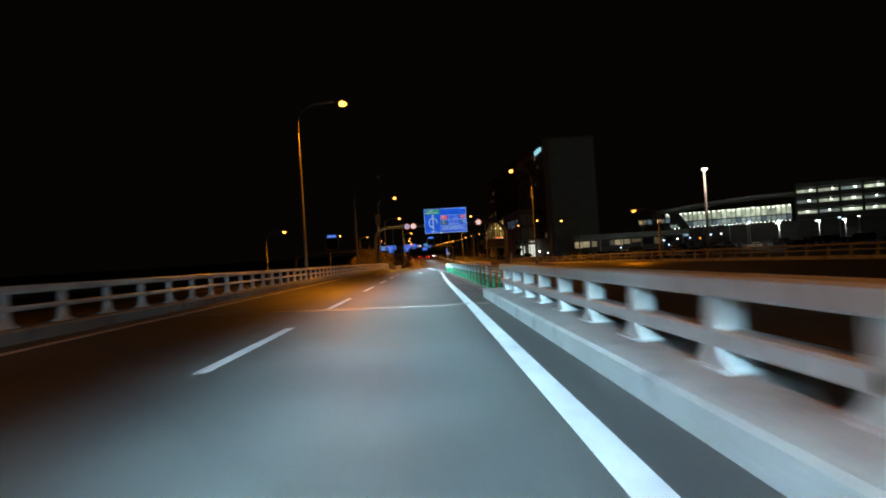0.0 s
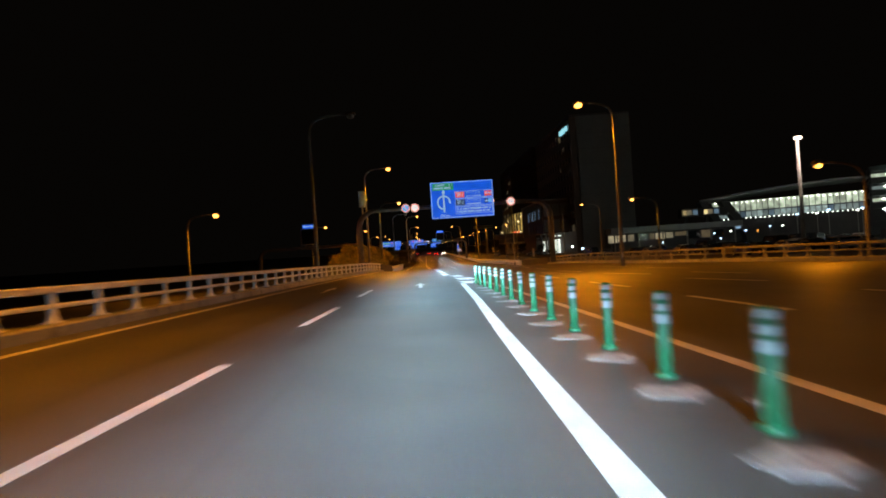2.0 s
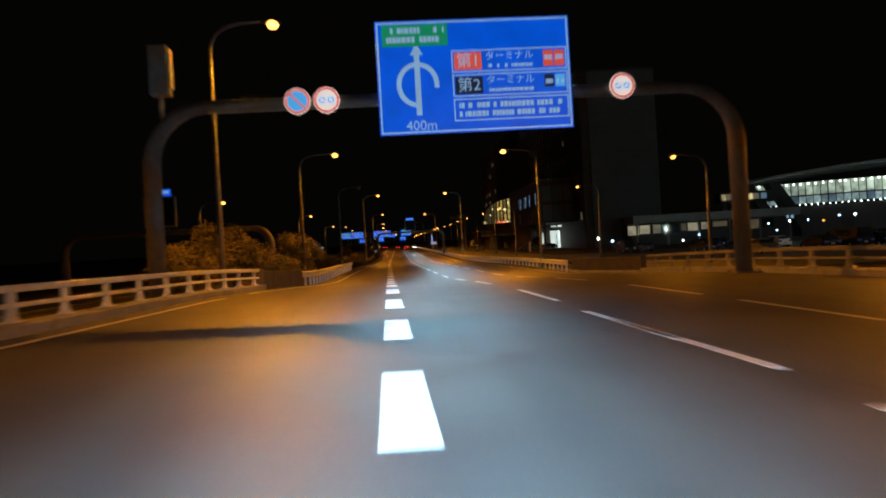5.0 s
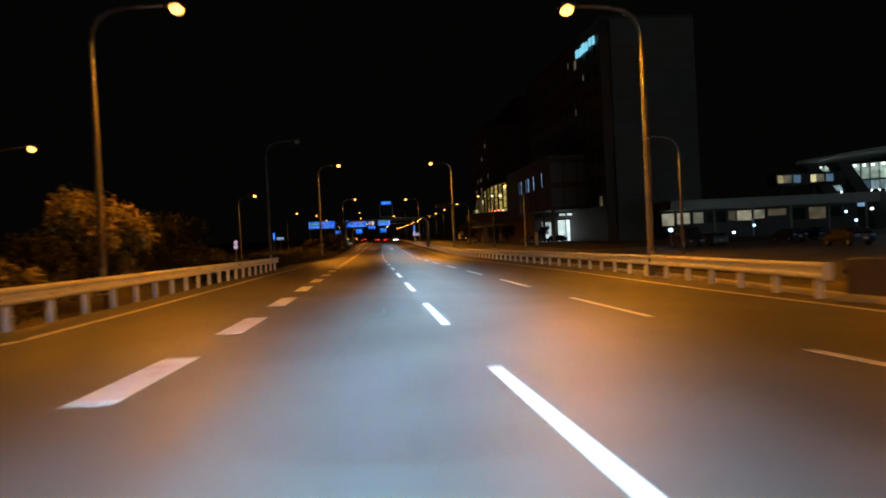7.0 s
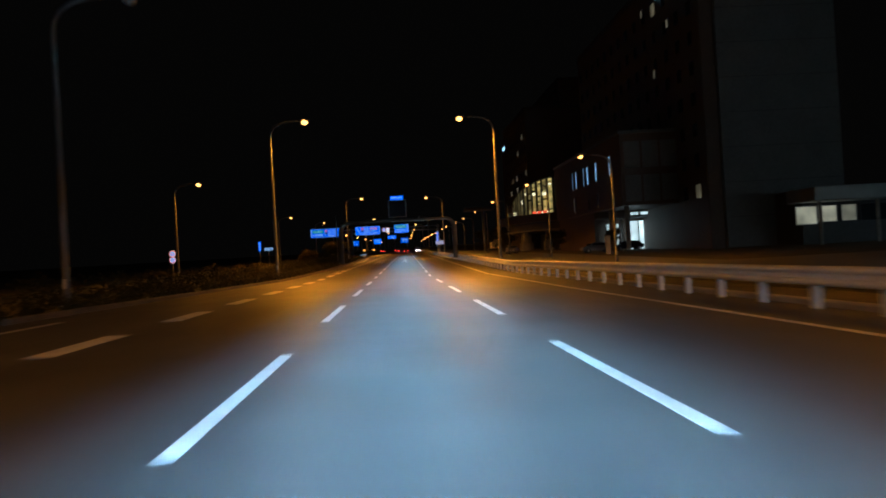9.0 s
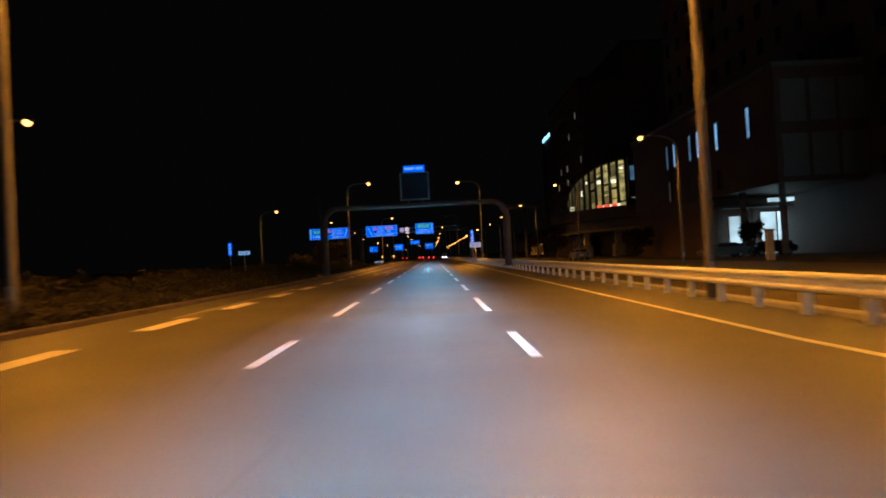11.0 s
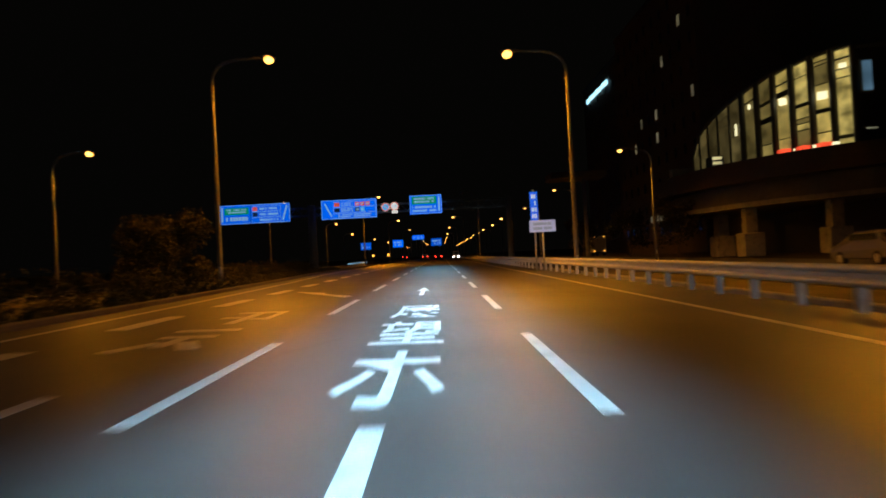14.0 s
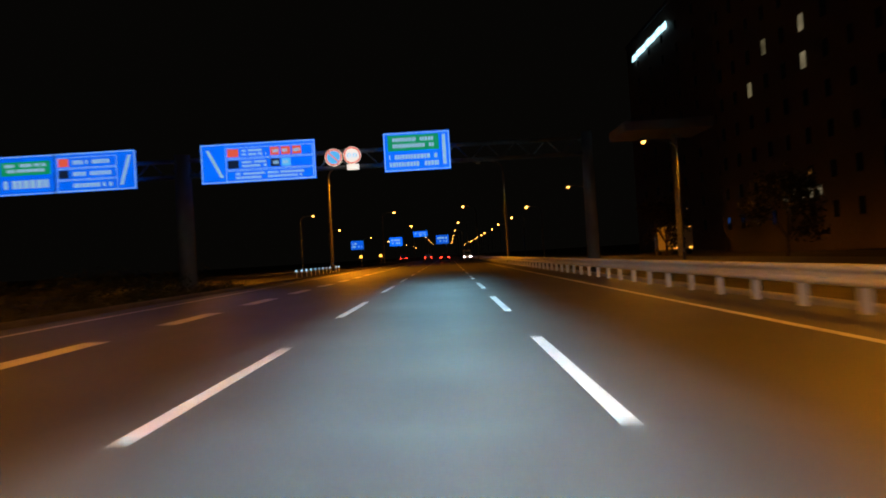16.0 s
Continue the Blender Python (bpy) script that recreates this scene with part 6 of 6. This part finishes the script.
# ---- vehicles ----
def car(x, y, z, rz, paint, label, lights="", group="parked cars", van=False):
    t = thing("van" if van else "car", label, "van" if van else "car", x, y, z, group, rz=rz)
    L, W, H = (4.8, 1.75, 2.0) if van else (4.3, 1.7, 1.45)
    if van:
        prof = [(-2.35, 0.35), (-2.4, 0.8), (-2.3, 1.9), (-2.1, 2.0), (1.3, 2.0), (1.75, 1.75), (2.2, 1.05), (2.4, 0.8), (2.4, 0.35)]
    else:
        prof = [(-2.1, 0.32), (-2.15, 0.7), (-2.05, 0.92), (-1.75, 0.98), (-1.2, 1.38), (-0.9, 1.44), (0.35, 1.44), (0.75, 1.32), (1.25, 0.98), (1.95, 0.82), (2.15, 0.62), (2.15, 0.32)]
    bm = B()
    sides = []
    for s in (-1, 1):
        sides.append([bm.verts.new((s * W / 2 * (0.82 if zz > 1.05 else 1.0), yy, zz)) for yy, zz in prof])
    bm.faces.new(sides[0])
    bm.faces.new(list(reversed(sides[1])))
    n = len(prof)
    for k in range(n):
        bm.faces.new((sides[0][k], sides[1][k], sides[1][(k + 1) % n], sides[0][(k + 1) % n]))
    bmesh.ops.bevel(bm, geom=bm.edges[:], offset=0.04, segments=2, affect="EDGES")
    part("body", bm, paint, t, smooth=False)
    zt, zb = (1.8, 1.2) if van else (1.36, 1.02)
    zm, zh = (zt + zb) / 2, zt - zb - 0.07
    for nm, gx, gy, sx, sy in (("side_window", -W * 0.45, -0.25, 0.09, 1.9), ("side_window", W * 0.45, -0.25, 0.09, 1.9), ("rear_window", 0, -2.36 if van else -1.52, W * 0.7, 0.1 if van else 0.5), ("windscreen", 0, 1.85 if van else 0.98, W * 0.7, 0.42)):
        bm = B()
        add_box(bm, gx, gy, zm, sx, sy, zh, 0.02)
        part(nm, bm, GLASS_DARK, t)
    for s in (-1, 1):
        for yy in (-1.35, 1.35):
            bm = B()
            add_tube(bm, [(s * (W / 2 - 0.2), yy, 0.31), (s * (W / 2 + 0.01), yy, 0.31)], 0.31, 16)
            wh = part("wheel", bm, TYRE, t)
            bm = B()
            add_tube(bm, [(s * (W / 2), yy, 0.31), (s * (W / 2 + 0.025), yy, 0.31)], 0.18, 12)
            part("rim", bm, STEEL_GREY, wh)
        bm = B()
        add_box(bm, s * W * 0.37, -(L / 2) * 1.0 + 0.0, 0.8, 0.34, 0.12, 0.2, 0.02)
        part("tail_lamp", bm, TAIL if "tail" in lights else SIGN_NAVY, t)
        bm = B()
        add_box(bm, s * W * 0.36, (L / 2) * 0.985, 0.66, 0.4, 0.14, 0.18, 0.02)
        part("head_lamp", bm, HEAD if "head" in lights else REFLECT, t)
    bm = B()
    add_box(bm, 0, -L / 2 - 0.02, 0.62, 0.34, 0.03, 0.17, 0.005)
    part("number_plate", bm, REFLECT, t)
    return t


def build_cars():
    first = {}
    kinds = (("dark", CAR_DARK, False), ("white", CAR_WHITE, False), ("silver", CAR_SILVER, False), ("van", CAR_DARK, True))
    random.seed(77)
    n = 0
    for row, y in enumerate((112.0, 128.0, 146.0, 166.0, 190.0)):
        for k in range(11):
            x = 30 + 2.9 * k + 0.6 * row + (16 if k > 5 else 0)
            if random.random() < 0.25 or 50 < x < 56:
                continue
            nm, paint, van = random.choice(kinds)
            rz = random.choice((0, 180)) + random.uniform(-2, 2)
            if nm in first:
                copy_thing(first[nm], pose(x, y, -0.34, 0, 0, rz))
            else:
                first[nm] = car(x, y, -0.34, rz, paint, f"{nm if not van else 'dark'} parked {'van' if van else 'car'} in the dark car park", van=van)
    car(1.7, 416, gz(1.7), 0, CAR_DARK, "dark car ahead with red tail lamps lit", "tail", "cars on the road")
    car(-1.9, 448, gz(-1.9), 0, CAR_SILVER, "silver car ahead with red tail lamps lit", "tail", "cars on the road")
    car(-8.3, 470, gz(-8), 0, CAR_DARK, "dark car ahead with red tail lamps lit", "tail", "cars on the road")
    car(6.1, 441, gz(6.1), 180, CAR_WHITE, "oncoming van with bright head lamps", "head", "cars on the road", True)
    car(20.3, 280.4, -0.27, 0, CAR_SILVER, "silver car standing on the side road by the deck", "", "parked cars")
    car(29.6, 258, -0.42, 90, CAR_SILVER, "silver car standing before the entrance", "", "parked cars")
    car(34.5, 258.5, -0.42, 90, CAR_DARK, "dark car standing before the entrance", "", "parked cars")
    for x, y in ((-14, 430), (-10.5, 432)):
        b = thing("warning_beacon", "amber warning beacon on a low post", "beacon", x, y, -0.42, "amber beacons")
        bm = B()
        add_tube(bm, [(0, 0, 0), (0, 0, 2.0)], 0.06, 8)
        part("post", bm, STEEL_DARK, b)
        bm = B()
        add_box(bm, 0, 0, 2.2, 0.5, 0.3, 0.5, 0.05)
        part("lamp", bm, AMBER, b)
    # reflectors on the verge ahead; their glint is put in as glow
    for i in range(12):
        y = 352 + 2.2 * i
        l = thing("road_reflector", "small post with a reflector, its cool glint put in as glow", "reflector", -10.4, y, gz(-10.4) - 0.5, "verge reflectors")
        bm = B()
        add_tube(bm, [(0, 0, 0), (0, 0, 0.9)], 0.04, 8)
        part("post", bm, STEEL_WHITE, l)
        bm = B()
        add_disc(bm, 0, -0.06, 0.85, 0.11, 0.03, 12)
        part("glint", bm, WIN_COOL, l)
    # truck beside the side road
    t = thing("truck", "cream box truck with small amber marker lights", "truck", 28.6, 376.4, -0.42, "parked cars")
    bm = B()
    add_box(bm, 0, 0, 1.95, 2.3, 5.6, 2.6, 0.05)
    part("box", bm, WALL_CREAM, t)
    bm = B()
    add_box(bm, 0, 3.9, 1.5, 2.1, 1.9, 2.1, 0.15)
    part("cab", bm, CAR_DARK, t)
    bm = B()
    add_box(bm, 0, 0.5, 0.55, 2.0, 7.4, 0.2, 0.03)
    part("chassis", bm, STEEL_DARK, t)
    for s in (-1, 1):
        for yy in (-1.9, 3.4):
            bm = B()
            add_tube(bm, [(s * 0.75, yy, 0.45), (s * 1.12, yy, 0.45)], 0.45, 16)
            part("wheel", bm, TYRE, t)
        bm = B()
        add_box(bm, s * 0.85, -2.84, 0.75, 0.3, 0.06, 0.16)
        part("tail_lamp", bm, AMBER, t)
        bm = B()
        add_box(bm, s * 0.8, -2.84, 3.1, 0.2, 0.06, 0.12)
        part("marker_lamp", bm, AMBER, t)
    # far shore lights over the water
    random.seed(3)
    for i in range(14):
        x, y = -random.uniform(380, 900), random.uniform(700, 1500)
        bm = B()
        z = random.uniform(2, 9)
        add_tube(bm, [(x, y, -0.4), (x, y, z)], 0.12, 6)
        lamp_post = shape("shore_mast", bm, STEEL_DARK, "thin dark mast on the far shore", "mast", "far shore lights")
        bm = B()
        add_box(bm, x, y, z + 0.4, 1.1, 0.6, 0.8)
        shape("shore_light", bm, SHORE_GLOW, "tiny light on the far shore", "light", "far shore lights")


build_ground()
build_markings()
build_rails()
build_lamps()
build_headlight_row()
build_signs()
build_tower()
build_porch_building()
build_terminal()
build_glass_hall()
build_plants()
build_cars()
build_guide_posts()


# ---- the bend of the road ----
def bend_mesh(ob):
    """Cut a long mesh at the bend and move what lies beyond."""
    if ob.data.users > 1:
        ob.data = ob.data.copy()
    m, inv = ob.matrix_world.copy(), ob.matrix_world.inverted()
    bm = bmesh.new()
    bm.from_mesh(ob.data)
    bm.transform(m)
    bmesh.ops.bisect_plane(bm, geom=bm.verts[:] + bm.edges[:] + bm.faces[:], plane_co=(0, BEND_Y, 0), plane_no=(0, 1, 0))
    for v in bm.verts:
        v.co = bent(v.co)
    bm.transform(inv)
    bm.to_mesh(ob.data)
    bm.free()


def bend_road():
    """Everything along the road past the bend goes with it; the buildings round the car park stay."""
    stay = ("office_tower", "low_pavilion", "terminal_hall", "parking_garage", "escalator_hall", "ground_lamp", "car_park", "water", "shore")
    bpy.context.view_layer.update()
    flat = Matrix.Rotation(math.atan(CLIMB), 4, "X") @ Matrix.Rotation(-math.atan(SWING), 4, "Z")
    def span(obs):
        pts = [o.matrix_world @ Vector(c) for o in obs for c in o.bound_box]
        return min(p.y for p in pts), max(p.y for p in pts), max(p.z for p in pts) - min(p.z for p in pts), sum(p.x for p in pts) / len(pts), min(p.z for p in pts)
    def shift(ob, lo, hi, tall, x, z):
        c = Vector((x, (lo + hi) / 2, z))
        turn = flat if tall < 0.3 else Matrix.Identity(4)
        ob.matrix_world = Matrix.Translation(bent(c)) @ turn @ Matrix.Translation(-c) @ ob.matrix_world
    for root in [o for o in bpy.data.objects if o.parent is None and o.type != "CAMERA"]:
        if root.name.startswith(stay):
            continue
        if root.type == "LIGHT":
            if root.location.y > BEND_Y:
                root.matrix_world = Matrix.Translation(bent(root.location) - root.location) @ root.matrix_world
            continue
        meshes = [o for o in [root, *root.children_recursive] if o.type == "MESH"]
        if not meshes:
            continue
        whole = span(meshes)
        if whole[1] <= BEND_Y:
            continue
        if whole[1] - whole[0] <= 20 or root.name.startswith(("glass_hall", "raised_deck", "hotel", "podium")):
            shift(root, *whole)
            continue
        for o in meshes:
            own = span([o])
            if own[1] <= BEND_Y:
                continue
            if own[1] - own[0] <= 6 and o.parent:
                shift(o, *own)
            else:
                bend_mesh(o)


bend_road()
